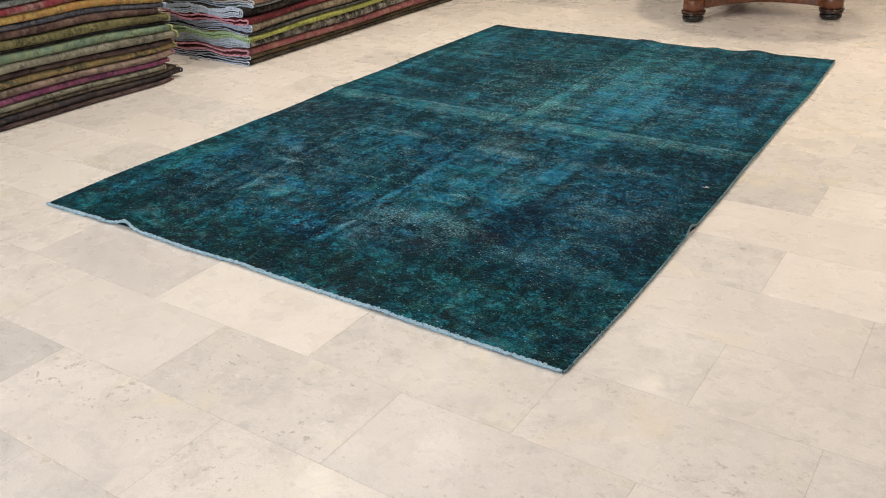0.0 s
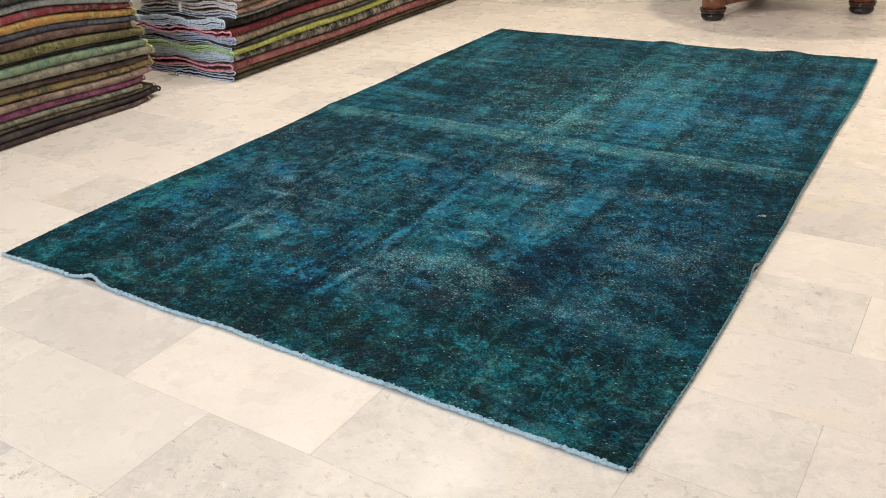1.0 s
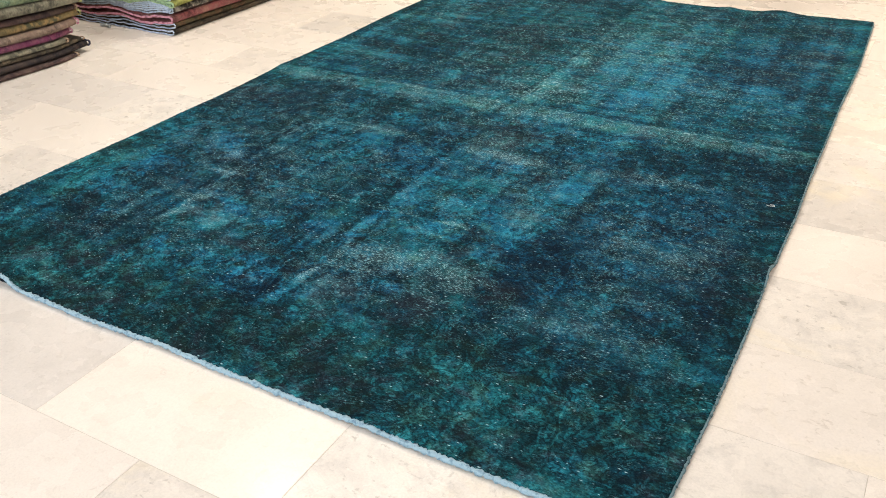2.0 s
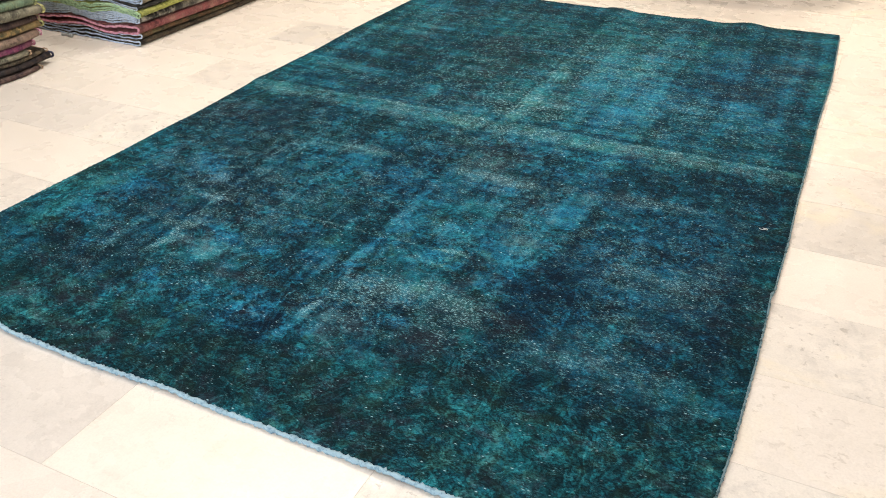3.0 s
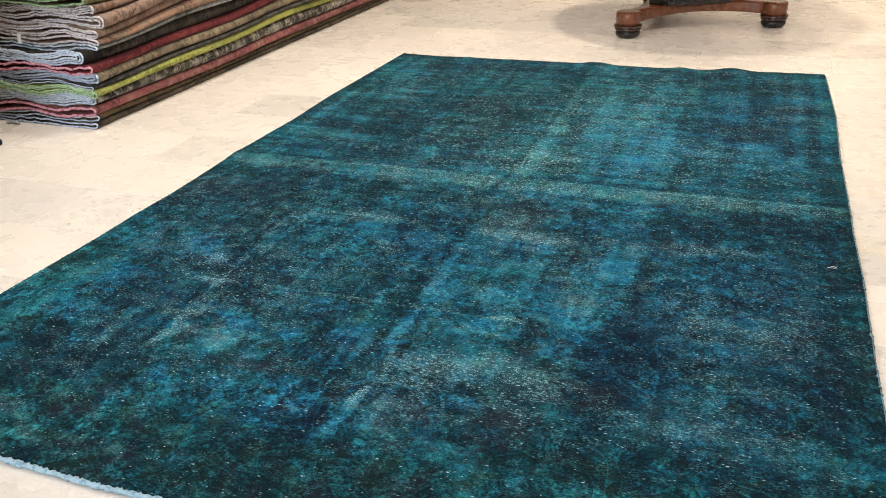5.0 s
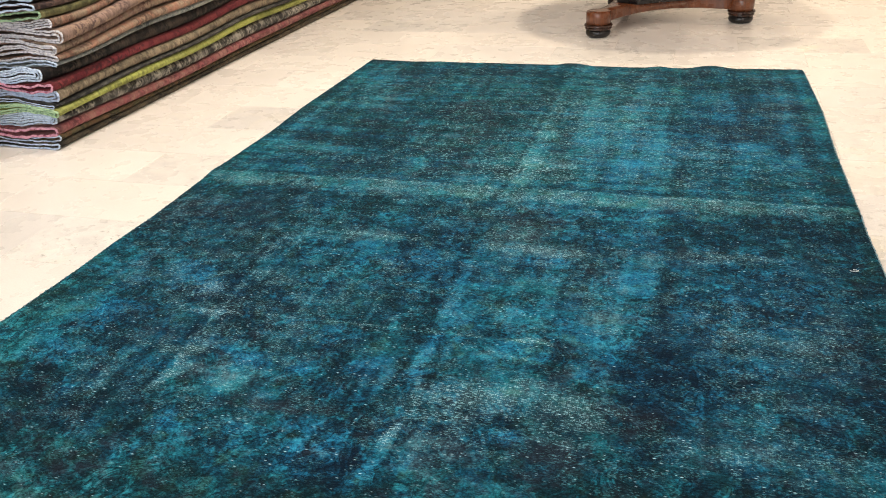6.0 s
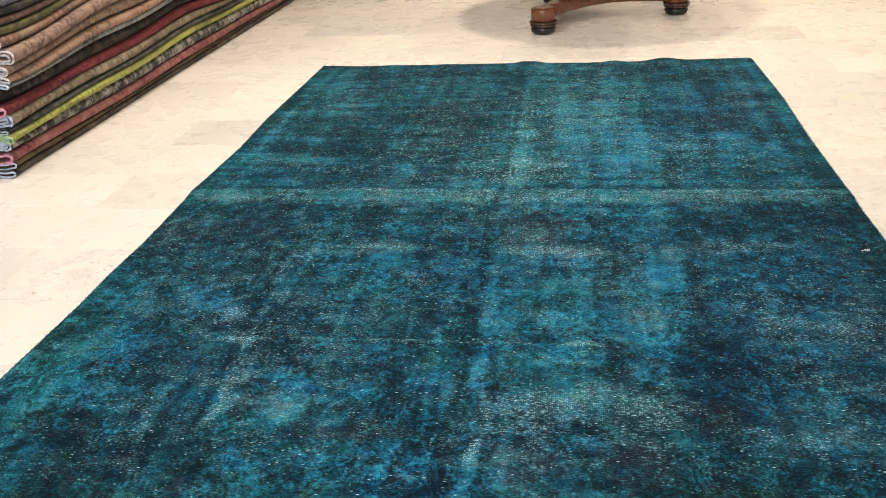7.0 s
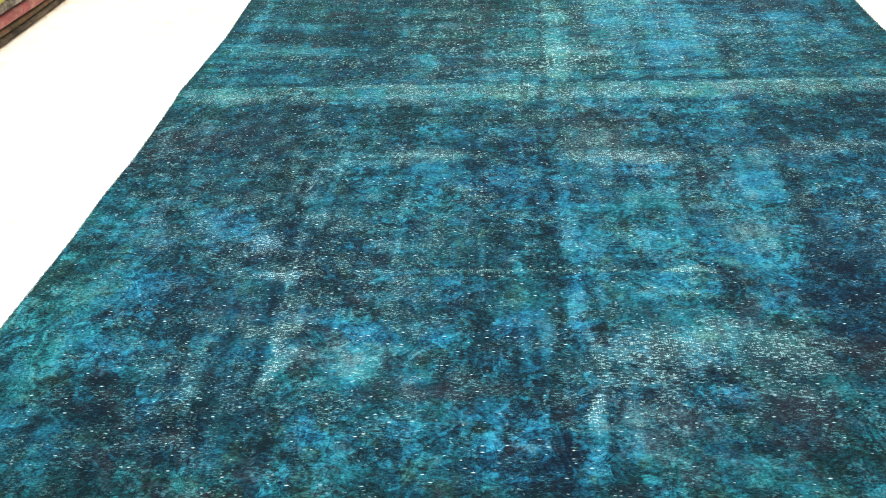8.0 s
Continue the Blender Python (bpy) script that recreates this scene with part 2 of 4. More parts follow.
    level = g.maths("SUBTRACT", level, g.maths("MULTIPLY", g.maths("MULTIPLY", outline, drawn), 0.17))
    level = g.maths("ADD", level, g.maths("MULTIPLY", g.maths("SUBTRACT", knots, 0.5), 0.20))
    grain = g.ramp(g.noise(g.stretch(at, (0.75, 0.9, 1)), 120, 2, 0.6, 0.2), (0.36, 0.0), (0.64, 1.0))
    level = g.maths("ADD", level, g.maths("MULTIPLY", g.maths("SUBTRACT", grain, 0.5), g.maths("ADD", 0.10, g.maths("MULTIPLY", beyond, 0.08))), True)
    teal = g.ramp(level, (0.12, (0.0032, 0.0130, 0.0180)), (0.36, (0.0056, 0.041, 0.055)), (0.58, (0.010, 0.112, 0.142)), (0.95, (0.045, 0.33, 0.40)))
    blue = g.ramp(level, (0.12, (0.0034, 0.0105, 0.0225)), (0.36, (0.0050, 0.034, 0.069)), (0.58, (0.009, 0.098, 0.190)), (0.95, (0.030, 0.29, 0.47)))
    plum = g.ramp(level, (0.12, (0.0105, 0.0135, 0.0215)), (0.36, (0.018, 0.030, 0.046)), (0.58, (0.042, 0.090, 0.118)), (0.95, (0.13, 0.26, 0.30)))
    olive = g.ramp(level, (0.12, (0.0080, 0.0165, 0.0150)), (0.36, (0.0115, 0.039, 0.037)), (0.58, (0.028, 0.104, 0.096)), (0.95, (0.10, 0.29, 0.26)))
    cast = g.maths("ADD", hue, g.maths("MULTIPLY", g.maths("SUBTRACT", g.noise(yarn, 15, 8, 0.66, 0.4), 0.5), 2.8), True)
    colour = g.mix(cast, teal, blue)
    greened = g.maths("ADD", g.maths("SUBTRACT", 0.10, g.maths("MULTIPLY", hue, 0.40)), g.maths("MULTIPLY", g.maths("SUBTRACT", g.noise(yarn, 18, 8, 0.66, 0.4), 0.5), 3.0))
    colour = g.mix(g.ramp(greened, (0.05, 0.0), (0.35, 0.75)), colour, olive)
    dulled = g.maths("ADD", g.maths("SUBTRACT", g.maths("MULTIPLY", grey, 0.9), 0.12), g.maths("MULTIPLY", g.maths("SUBTRACT", g.noise(g.stretch(yarn, (1, 1.2, 1)), 17, 8, 0.68, 0.5), 0.5), 2.6))
    colour = g.mix(g.ramp(dulled, (0.05, 0.0), (0.45, 0.85)), colour, plum)
    # bare knots: short pale dashes along the weft, in clusters
    dashes = g.mix(beyond, g.noise(g.stretch(at, (0.48, 1.2, 1)), 270, 3, 0.62, 0.2), g.noise(g.stretch(at, (0.55, 0.65, 1)), 165, 3, 0.62, 0.2))
    warp = g.node("ShaderNodeTexWave", wave_type="BANDS", bands_direction="X", Scale=72.0, Distortion=1.2, Detail=2.0, Vector=at)
    thin = g.maths("ADD", dashes, g.maths("MULTIPLY", g.maths("SUBTRACT", warp.outputs["Fac"], 0.5), g.maths("MULTIPLY", bare, 0.09)))
    wear = g.maths("ADD", bare, g.maths("MULTIPLY", g.maths("SUBTRACT", g.noise(g.stretch(yarn, (0.9, 1.2, 1)), 22, 8, 0.72), 0.5), 2.7))
    colour = g.mix(g.ramp(wear, (0.25, 0.0), (1.1, 0.24)), colour, (0.135, 0.29, 0.325))
    wear = g.maths("MULTIPLY", g.ramp(wear, (0.02, 0.03), (0.8, 1.0)), g.ramp(thin, (0.556, 0.0), (0.600, 0.95)))
    colour = g.mix(wear, colour, g.ramp(bare, (0.15, (0.12, 0.37, 0.43)), (0.65, (0.38, 0.62, 0.68))))
    # single white tips, in clusters
    for scale, least in ((220.0, 0.955), (320.0, 0.965)):
        tips = g.node("ShaderNodeTexVoronoi", feature="F1")
        g.put(tips.inputs["Vector"], g.stretch(at, (0.36, 1.0, 1)))
        tips.inputs["Scale"].default_value = scale
        pick = g.node("ShaderNodeSeparateColor")
        g.put(pick.inputs["Color"], tips.outputs["Color"])
        clusters = g.maths("MULTIPLY", g.maths("SUBTRACT", g.noise(yarn, 16, 7, 0.72), 0.5), 0.36)
        chosen = g.ramp(g.maths("ADD", g.maths("ADD", pick.outputs[0], clusters), g.maths("MULTIPLY", bare, 0.18)), (least, 0.0), (least + 0.03, 1.0))
        specks = g.maths("MULTIPLY", chosen, g.ramp(tips.outputs["Distance"], (0.10, 1.0), (0.34, 0.0)))
        bright = g.maths("ADD", 0.40, g.maths("MULTIPLY", pick.outputs[1], 0.60))
        colour = g.mix(g.maths("MULTIPLY", specks, bright), colour, (0.50, 0.74, 0.82))
    ribs = g.node("ShaderNodeTexWave", wave_type="BANDS", bands_direction="Y", Scale=95.0, Distortion=2.5, Detail=2.0, Vector=at)
    height = g.maths("ADD", g.maths("MULTIPLY", ribs.outputs["Fac"], 0.4), g.maths("ADD", knots, g.maths("MULTIPLY", thin, 0.6)))
    height = g.maths("SUBTRACT", height, g.maths("MULTIPLY", g.maths("MULTIPLY", outline, drawn), 0.6))
    return g.done(colour, 0.9, g.bump(height, 0.50, 0.003), Specular_IOR_Level=0.06)


RUG_PILE = overdyed_pile()
RUG_CORD = selvage("blue_cord", (0.34, 0.50, 0.60), (0.15, 0.27, 0.37))
RUG_OVERCAST = selvage("overcast_wool", (0.17, 0.27, 0.31), (0.020, 0.050, 0.062))
RUG_FRINGE = selvage("far_fringe", (0.52, 0.55, 0.53), (0.10, 0.15, 0.16))


# ---- mesh helpers ----
def part(name, bm, material, parent=None, label="", smooth=True):
    """Links a bmesh as one object, under a thing or a part if one is given."""
    data = bpy.data.meshes.new(name)
    bm.normal_update()
    bm.to_mesh(data)
    bm.free()
    if smooth:
        data.polygons.foreach_set("use_smooth", [True] * len(data.polygons))
    for m in material if isinstance(material, (list, tuple)) else [material]:
        data.materials.append(m)
    ob = new(name, data)
    ob.parent = parent
    return tagged(ob, label)


def grid_faces(bm, rows, closed=False):
    """Faces between rows of vertices."""
    for a, b in zip(rows, rows[1:]):
        pairs = list(zip(a, a[1:], b, b[1:]))
        if closed:
            pairs.append((a[-1], a[0], b[-1], b[0]))
        for p, q, r, s in pairs:
            bm.faces.new((p, q, s, r))


def lathe(bm, profile, centre=(0, 0), steps=32):
    """A turned solid from (radius, height) pairs."""
    rows = []
    for radius, z in profile:
        rows.append([bm.verts.new((centre[0] + radius * math.cos(2 * math.pi * k / steps), centre[1] + radius * math.sin(2 * math.pi * k / steps), z)) for k in range(steps)])
    grid_faces(bm, rows, closed=True)
    bm.faces.new(rows[0][::-1])
    bm.faces.new(rows[-1])


def tube(bm, points, radius, steps=7, wobble=0.0, rng=None):
    """A cord along a line of points."""
    rows = []
    for k, p in enumerate(points):
        ahead = (Vector(points[min(k + 1, len(points) - 1)]) - Vector(points[max(k - 1, 0)])).normalized()
        side = ahead.cross(Vector((0, 0, 1)))
        side = side.normalized() if side.length > 0.05 else Vector((0, 1, 0))
        up = side.cross(ahead)
        r = radius * (1 + (rng.uniform(-wobble, wobble) if rng else 0))
        rows.append([bm.verts.new(Vector(p) + r * (math.cos(2 * math.pi * j / steps) * side + math.sin(2 * math.pi * j / steps) * up)) for j in range(steps)])
    grid_faces(bm, rows, closed=True)
    bm.faces.new(rows[0][::-1])
    bm.faces.new(rows[-1])


def box(bm, x0, y0, z0, x1, y1, z1, bevel=0.0):
    made = bmesh.ops.create_cube(bm, size=1, matrix=Matrix.Translation(((x0 + x1) / 2, (y0 + y1) / 2, (z0 + z1) / 2)) @ Matrix.Diagonal((x1 - x0, y1 - y0, z1 - z0, 1)))
    if bevel:
        edges = list({e for v in made["verts"] for e in v.link_edges})
        bmesh.ops.bevel(bm, geom=edges, offset=bevel, segments=2, affect="EDGES", profile=0.5)


def wave_noise(shape, cells, rng):
    """Smooth random values between 0 and 1 on a grid of that shape, with so many cells each way."""
    coarse = rng.random((cells[0] + 2, cells[1] + 2))
    u, v = np.linspace(0, cells[0], shape[0]), np.linspace(0, cells[1], shape[1])
    i, j = np.minimum(u.astype(int), cells[0] - 1 if cells[0] else 0), np.minimum(v.astype(int), cells[1] - 1 if cells[1] else 0)
    fu, fv = (u - i)[:, None], (v - j)[None, :]
    fu, fv = fu * fu * (3 - 2 * fu), fv * fv * (3 - 2 * fv)
    c = coarse
    top = c[np.ix_(i, j)] * (1 - fv) + c[np.ix_(i, j + 1)] * fv
    low = c[np.ix_(i + 1, j)] * (1 - fv) + c[np.ix_(i + 1, j + 1)] * fv
    return top * (1 - fu) + low * fu


# ---- room shell: unseen walls and ceiling that close the room ----
X0, X1, Y_BACK, Y_FRONT = -1.80, 6.4, -4.2, 9.0


def wall(name, x0, y0, x1, y1):
    bm = bmesh.new()
    box(bm, x0, y0, -0.05, x1, y1, CEILING)
    tagged(part(name, bm, WALL_PAINT, smooth=False), "unseen cream plastered wall closing the showroom", "wall", kind="structure")


# the west wall stands close to keep light out from between the stacks
wall("wall_west", X0 - 0.15, Y_BACK, X0, Y_FRONT)
wall("wall_east", X1, Y_BACK, X1 + 0.15, Y_FRONT)
# south wall, opened for the added window and its fill lamp
bm = bmesh.new()
for x0, z0, x1, z1 in ((X0 - 0.15, -0.05, WINDOW_X0, CEILING), (WINDOW_X1, -0.05, X1 + 0.15, CEILING), (WINDOW_X0, -0.05, WINDOW_X1, WINDOW_Z0), (WINDOW_X0, WINDOW_Z1, WINDOW_X1, CEILING)):
    box(bm, x0, Y_BACK - 0.15, z0, x1, Y_BACK, z1)
tagged(part("wall_south", bm, WALL_PAINT, smooth=False), "unseen cream plastered wall with an added window opening", "wall", kind="structure")
window = tagged(new("added_window"), "unseen white-framed window opening added to hold a fill lamp", "window", kind="structure")
for x0, z0, x1, z1 in ((WINDOW_X0, WINDOW_Z0, WINDOW_X0 + 0.06, WINDOW_Z1), (WINDOW_X1 - 0.06, WINDOW_Z0, WINDOW_X1, WINDOW_Z1),
                       (WINDOW_X0 + 0.06, WINDOW_Z0, WINDOW_X1 - 0.06, WINDOW_Z0 + 0.06), (WINDOW_X0 + 0.06, WINDOW_Z1 - 0.06, WINDOW_X1 - 0.06, WINDOW_Z1)):
    bm = bmesh.new()
    box(bm, x0, Y_BACK - 0.10, z0, x1, Y_BACK - 0.04, z1, 0.004)
    part("window_frame", bm, CEILING_PAINT, window, smooth=False)
wall("wall_north", X0 - 0.15, Y_FRONT, X1 + 0.15, Y_FRONT + 0.15)
bm = bmesh.new()
box(bm, X0 - 0.15, Y_BACK - 0.15, CEILING, X1 + 0.15, Y_FRONT + 0.15, CEILING + 0.15)
tagged(part("ceiling", bm, CEILING_PAINT, smooth=False), "plain white plastered showroom ceiling", "ceiling", kind="structure")


# ---- the overdyed rug ----
RUG_SEED = np.random.default_rng(7)
NX, NY = 420, 640


def rug_left(y):
    return np.interp(y, [0, 0.28, 0.55, 0.88, 1.05, 1.25, 1.68, 2.05, 2.4, 2.8, 3.22], [0.0, -0.011, -0.006, 0.002, -0.002, 0.005, -0.003, 0.014, 0.004, 0.010, 0.020])


def rug_right(y):
    return np.interp(y, [0, 0.35, 0.64, 0.84, 0.90, 0.96, 1.22, 1.5, 1.75, 2.16, 2.6, 3.23], [2.103, 2.111, 2.109, 2.104, 2.100, 2.104, 2.103, 2.094, 2.092, 2.085, 2.087, 2.064])


def rug_near(x):
    return np.interp(x, [0, 0.25, 0.32, 0.38, 0.43, 0.49, 0.74, 0.97, 1.12, 1.38, 1.77, 2.1], [-0.010, -0.001, -0.004, 0.010, 0.010, 0.002, -0.005, 0.003, -0.001, -0.002, -0.005, -0.007])


def rug_far(x):
    return np.interp(x, [0, 0.3, 0.6, 1.0, 1.5, 2.07], [3.222, 3.19, 3.20, 3.20, 3.195, 3.225])


def rug_height(x, y):
    """Soft undulation: humps along the far edge, a lifted ripple on the long edge, gentle creases at the folds."""
    z = 0.0115 + 0.002 * np.sin(5.1 * x + 1.3) * np.sin(3.7 * y)
    for at, wide, high in ((1.04, 0.06, 0.012), (1.45, 0.05, 0.007), (1.68, 0.07, 0.013), (0.35, 0.10, 0.004)):
        z = z + high * np.exp(-((x - at) / wide) ** 2 - ((y - 3.21) / 0.16) ** 2)
    z = z + 0.017 * np.exp(-((x - 2.09) / 0.05) ** 2 - ((y - 0.90) / 0.035) ** 2)
    for at, wide, high in ((0.415, 0.034, 0.016), (0.28, 0.05, 0.004), (1.0, 0.09, 0.004), (1.52, 0.07, 0.004)):
        z = z + high * np.exp(-((x - at) / wide) ** 2 - (y / 0.13) ** 2)
    z = z + 0.004 * np.exp(-((y - 1.63) / 0.05) ** 2) - 0.003 * np.exp(-((x - 1.04) / 0.02) ** 2)
    return z


def dye_map(x, y):
    """Value, hue, bareness and greyness of the dye over the rug: broad mottling, the fold lines, the areas that the
    wash left light or dark, and some shade put into its far half.
    """
    shape = x.shape
    true_x, true_y = x, y
    for cells, push in (((14, 20), 0.045), ((34, 52), 0.030), ((80, 120), 0.018)):
        x = x + push * (wave_noise(shape, cells, RUG_SEED) - 0.5)
        y = y + push * (wave_noise(shape, cells, RUG_SEED) - 0.5)
    value = np.full(shape, 0.415)
    for cells, weight in (((7, 10), 0.05), ((16, 26), 0.10), ((34, 60), 0.11), ((70, 130), 0.12)):
        value = value + weight * (wave_noise(shape, cells, RUG_SEED) - 0.5)
    for cells, weight in (((6, 90), 0.12), ((5, 40), 0.07), ((4, 170), 0.08), ((16, 3), 0.10), ((28, 5), 0.12), ((60, 9), 0.12), ((120, 12), 0.10)):
        value = value + weight * (wave_noise(shape, cells, RUG_SEED) - 0.5)
    hue = 0.54 + 0.35 * (wave_noise(shape, (6, 9), RUG_SEED) - 0.5) + 0.35 * (wave_noise(shape, (15, 22), RUG_SEED) - 0.5)
    bare = 0.14 + 0.20 * (wave_noise(shape, (9, 14), RUG_SEED) - 0.4) + 0.22 * (wave_noise(shape, (40, 70), RUG_SEED) - 0.5)
    grey = 0.05 + 0.45 * (wave_noise(shape, (12, 18), RUG_SEED) - 0.5)

    def blot(cx, cy, rx, ry, v=0.0, h=0.0, b=0.0, g=0.0):
        nonlocal value, hue, bare, grey
        f = np.exp(-(((x - cx) / rx) ** 2 + ((y - cy) / ry) ** 2) ** 1.4)
        value, hue, bare, grey = value + 0.85 * v * f, hue + h * f, bare + 1.0 * b * f, grey + 0.6 * g * f

    def band(axis, at, half, low, high, v=0.0, h=0.0, b=0.0):
        nonlocal value, hue, bare
        along, across = (true_x, true_y) if axis == "y" else (true_y, true_x)
        f = np.exp(-((across - at) / half) ** 4) * np.clip((along - low) / 0.06, 0, 1) * np.clip((high - along) / 0.06, 0, 1)
        if half < 0.02:
            f = f * np.clip(1.9 * broken - 0.25, 0, 1)
        value, hue, bare = value + v * f, hue + h * f, bare + b * f

    def crease(x0, y0, x1, y1, half, v=0.0, h=0.0, b=0.0, worn=3.6):
        nonlocal value, hue, bare
        along = (true_y - y0) / (y1 - y0)
        f = np.exp(-((true_x - x0 - along * (x1 - x0)) / half) ** 2)
        f = f * np.clip(along * 8, 0, 1) * np.clip((1 - along) * 8, 0, 1) * np.clip(worn * (frayed - 0.5) + 0.6, 0, 1)
        value, hue, bare = value + 0.72 * v * f, hue + h * f, bare + 0.42 * b * f

    broken = 0.5 * (wave_noise(shape, (26, 40), RUG_SEED) + wave_noise(shape, (90, 140), RUG_SEED))
    frayed = 0.35 * wave_noise(shape, (26, 40), RUG_SEED) + 0.35 * wave_noise(shape, (110, 60), RUG_SEED) + 0.30 * wave_noise(shape, (200, 260), RUG_SEED)
    # the half beyond the cross fold: evener and greyer, light down its middle
    smooth = np.clip((true_y - 1.64) / 0.05, 0, 1)
    streaks = 0.22 * wave_noise(shape, (6, 120), RUG_SEED) + 0.22 * wave_noise(shape, (14, 60), RUG_SEED) + 0.24 * wave_noise(shape, (50, 9), RUG_SEED) - 0.35
    hue = hue - 0.10 * smooth
    value = value + smooth * ((0.43 - value) * 0.45 + 0.040 + streaks)
    grey = grey + 0.10 * smooth
    blot(1.44, 1.87, 0.10, 0.09, 0.19, 0.15)
    blot(1.50, 2.15, 0.12, 0.10, 0.12, 0.25)
    band("x", 1.31, 0.27, 1.68, 2.9, 0.050, 0.05, 0.03)
    band("x", 1.72, 0.13, 1.68, 2.7, -0.03, 0.20)
    band("x", 1.44, 0.07, 1.68, 3.1, 0.05, 0.15)
    band("x", 1.61, 0.05, 1.68, 3.1, -0.05, 0.10)
    band("x", 0.98, 0.05, 1.68, 3.1, -0.05)
    band("x", 0.72, 0.06, 1.68, 3.1, 0.03, -0.10)
    band("x", 0.40, 0.05, 1.68, 3.1, -0.04, 0.05)
    blot(1.40, 2.45, 0.30, 0.40, 0.04)
    blot(0.12, 2.46, 0.20, 0.06, 0.14, 0.10)
    blot(0.22, 2.14, 0.22, 0.05, 0.12, 0.10)
    blot(0.10, 2.85, 0.22, 0.10, 0.10, 0.05)
    blot(1.15, 1.80, 0.12, 0.14, 0.06, -0.30, 0.12, 0.3)
    blot(0.55, 1.75, 0.42, 0.09, -0.16, 0.20)
    blot(0.40, 2.02, 0.30, 0.06, -0.10, 0.10)
    blot(0.80, 2.30, 0.16, 0.30, -0.06, -0.25, 0, 0.3)
    blot(1.90, 2.40, 0.16, 0.55, -0.05, 0.25)
    blot(1.75, 3.00, 0.25, 0.12, -0.08, 0.10)
    blot(0.75, 3.05, 0.50, 0.10, -0.07, 0.10)
    # the half before it: washed patches, turquoise to blue, dark plum-grey areas, and wool rubbed down to the knots
    blot(0.13, 0.47, 0.083, 0.163, 0.09, -0.1)
    blot(0.28, 0.49, 0.052, 0.063, 0.26, 0.1)
    blot(0.34, 0.38, 0.026, 0.029, 0.2, 0.2)
    blot(0.25, 0.70, 0.086, 0.084, 0.2, 0.5)
    blot(0.25, 0.42, 0.075, 0.069, -0.22, 0.1, 0, 0.7)
    blot(0.40, 0.28, 0.086, 0.052, -0.18, 0.2, 0, 0.5)
    blot(0.55, 0.49, 0.022, 0.080, 0.14, -0.1, 0.5, 0.1)
    blot(0.48, 0.56, 0.074, 0.016, 0.05, -0.1, 0.3)
    blot(0.63, 0.49, 0.055, 0.073, 0.06, -0.3, 0.14, 0.5)
    blot(0.82, 0.41, 0.15, 0.022, -0.18, 0, 0.06, 0.9)
    blot(0.64, 0.31, 0.056, 0.050, 0.24, 0.15)
    blot(0.70, 0.57, 0.060, 0.030, 0.34, 0.7)
    blot(0.60, 0.60, 0.060, 0.030, 0.20, 0.6)
    blot(0.84, 0.57, 0.045, 0.031, 0.24, 0.5)
    blot(0.70, 0.49, 0.042, 0.047, 0.16, 0, 0.22, 0.1)
    blot(0.81, 0.31, 0.028, 0.033, 0.22, 0.1, 0.1)
    blot(0.69, 0.27, 0.039, 0.024, 0.16, 0.3)
    blot(1.30, 0.75, 0.045, 0.010, 0.08, -0.2, 0.40, 0.2)
    blot(1.26, 0.69, 0.077, 0.052, 0.28, 0.15, 0, -0.2)
    blot(1.08, 0.72, 0.019, 0.127, 0.18, 0.4)
    blot(1.13, 0.70, 0.017, 0.080, 0.2, 0.1, 0.1)
    blot(0.99, 0.59, 0.043, 0.047, 0.1, 0.6)
    blot(1.08, 0.58, 0.032, 0.028, 0.16, 0.5)
    blot(1.20, 0.52, 0.124, 0.088, 0.10, 0, 0.28, 0.3)
    blot(1.35, 0.53, 0.103, 0.073, 0.08, 0, 0.24, 0.2)
    blot(1.46, 0.50, 0.051, 0.084, 0.03, -0.3, 0.22, 0.6)
    blot(1.10, 0.49, 0.013, 0.086, 0.16, 0, 0.25)
    blot(1.09, 0.37, 0.011, 0.039, 0.12, -0.1, 0.6, 0.3)
    blot(1.10, 0.32, 0.017, 0.033, 0.34, 0, 0.1)
    blot(1.09, 0.25, 0.022, 0.042, 0.28, 0.25)
    blot(0.94, 0.32, 0.014, 0.049, 0.3, 0.2)
    blot(1.00, 0.34, 0.010, 0.031, 0.3, 0.1)
    blot(1.15, 0.32, 0.019, 0.060, 0.14, -0.1, 0.1)
    blot(1.55, 0.67, 0.089, 0.109, -0.08, 0.35)
    blot(1.42, 0.36, 0.059, 0.036, -0.18, 0.1, 0, 0.8)
    blot(1.56, 0.50, 0.054, 0.070, -0.16, 0.1, 0, 0.5)
    blot(1.46, 0.33, 0.066, 0.025, 0.1)
    blot(1.46, 0.65, 0.042, 0.053, 0.2, 0.1)
    blot(1.33, 0.40, 0.028, 0.018, 0.16, 0.5)
    blot(1.23, 0.25, 0.037, 0.032, 0.06, -0.5, 0.1, 0.2)
    blot(0.96, 0.25, 0.066, 0.035, -0.13, 0.4, 0, 0.2)
    blot(1.21, 0.34, 0.052, 0.071, 0.02, 0, 0.12, 0.5)
    blot(0.35, 0.91, 0.077, 0.048, 0.25, 0.45)
    blot(0.44, 0.84, 0.050, 0.033, 0.04, 0, 0.35, 0.2)
    blot(0.51, 0.74, 0.068, 0.019, 0.06, 0, 0.4, 0.2)
    blot(0.54, 0.84, 0.050, 0.071, -0.16, 0, 0, 0.3)
    blot(0.71, 0.92, 0.051, 0.067, 0.12, 0.1)
    blot(0.10, 1.29, 0.133, 0.123, -0.12, 0.1, 0.05, 0.5)
    blot(0.28, 1.34, 0.090, 0.095, -0.13, 0.2, 0, 0.2)
    blot(0.74, 1.22, 0.191, 0.030, 0.03, -0.1, 0.30, 0.2)
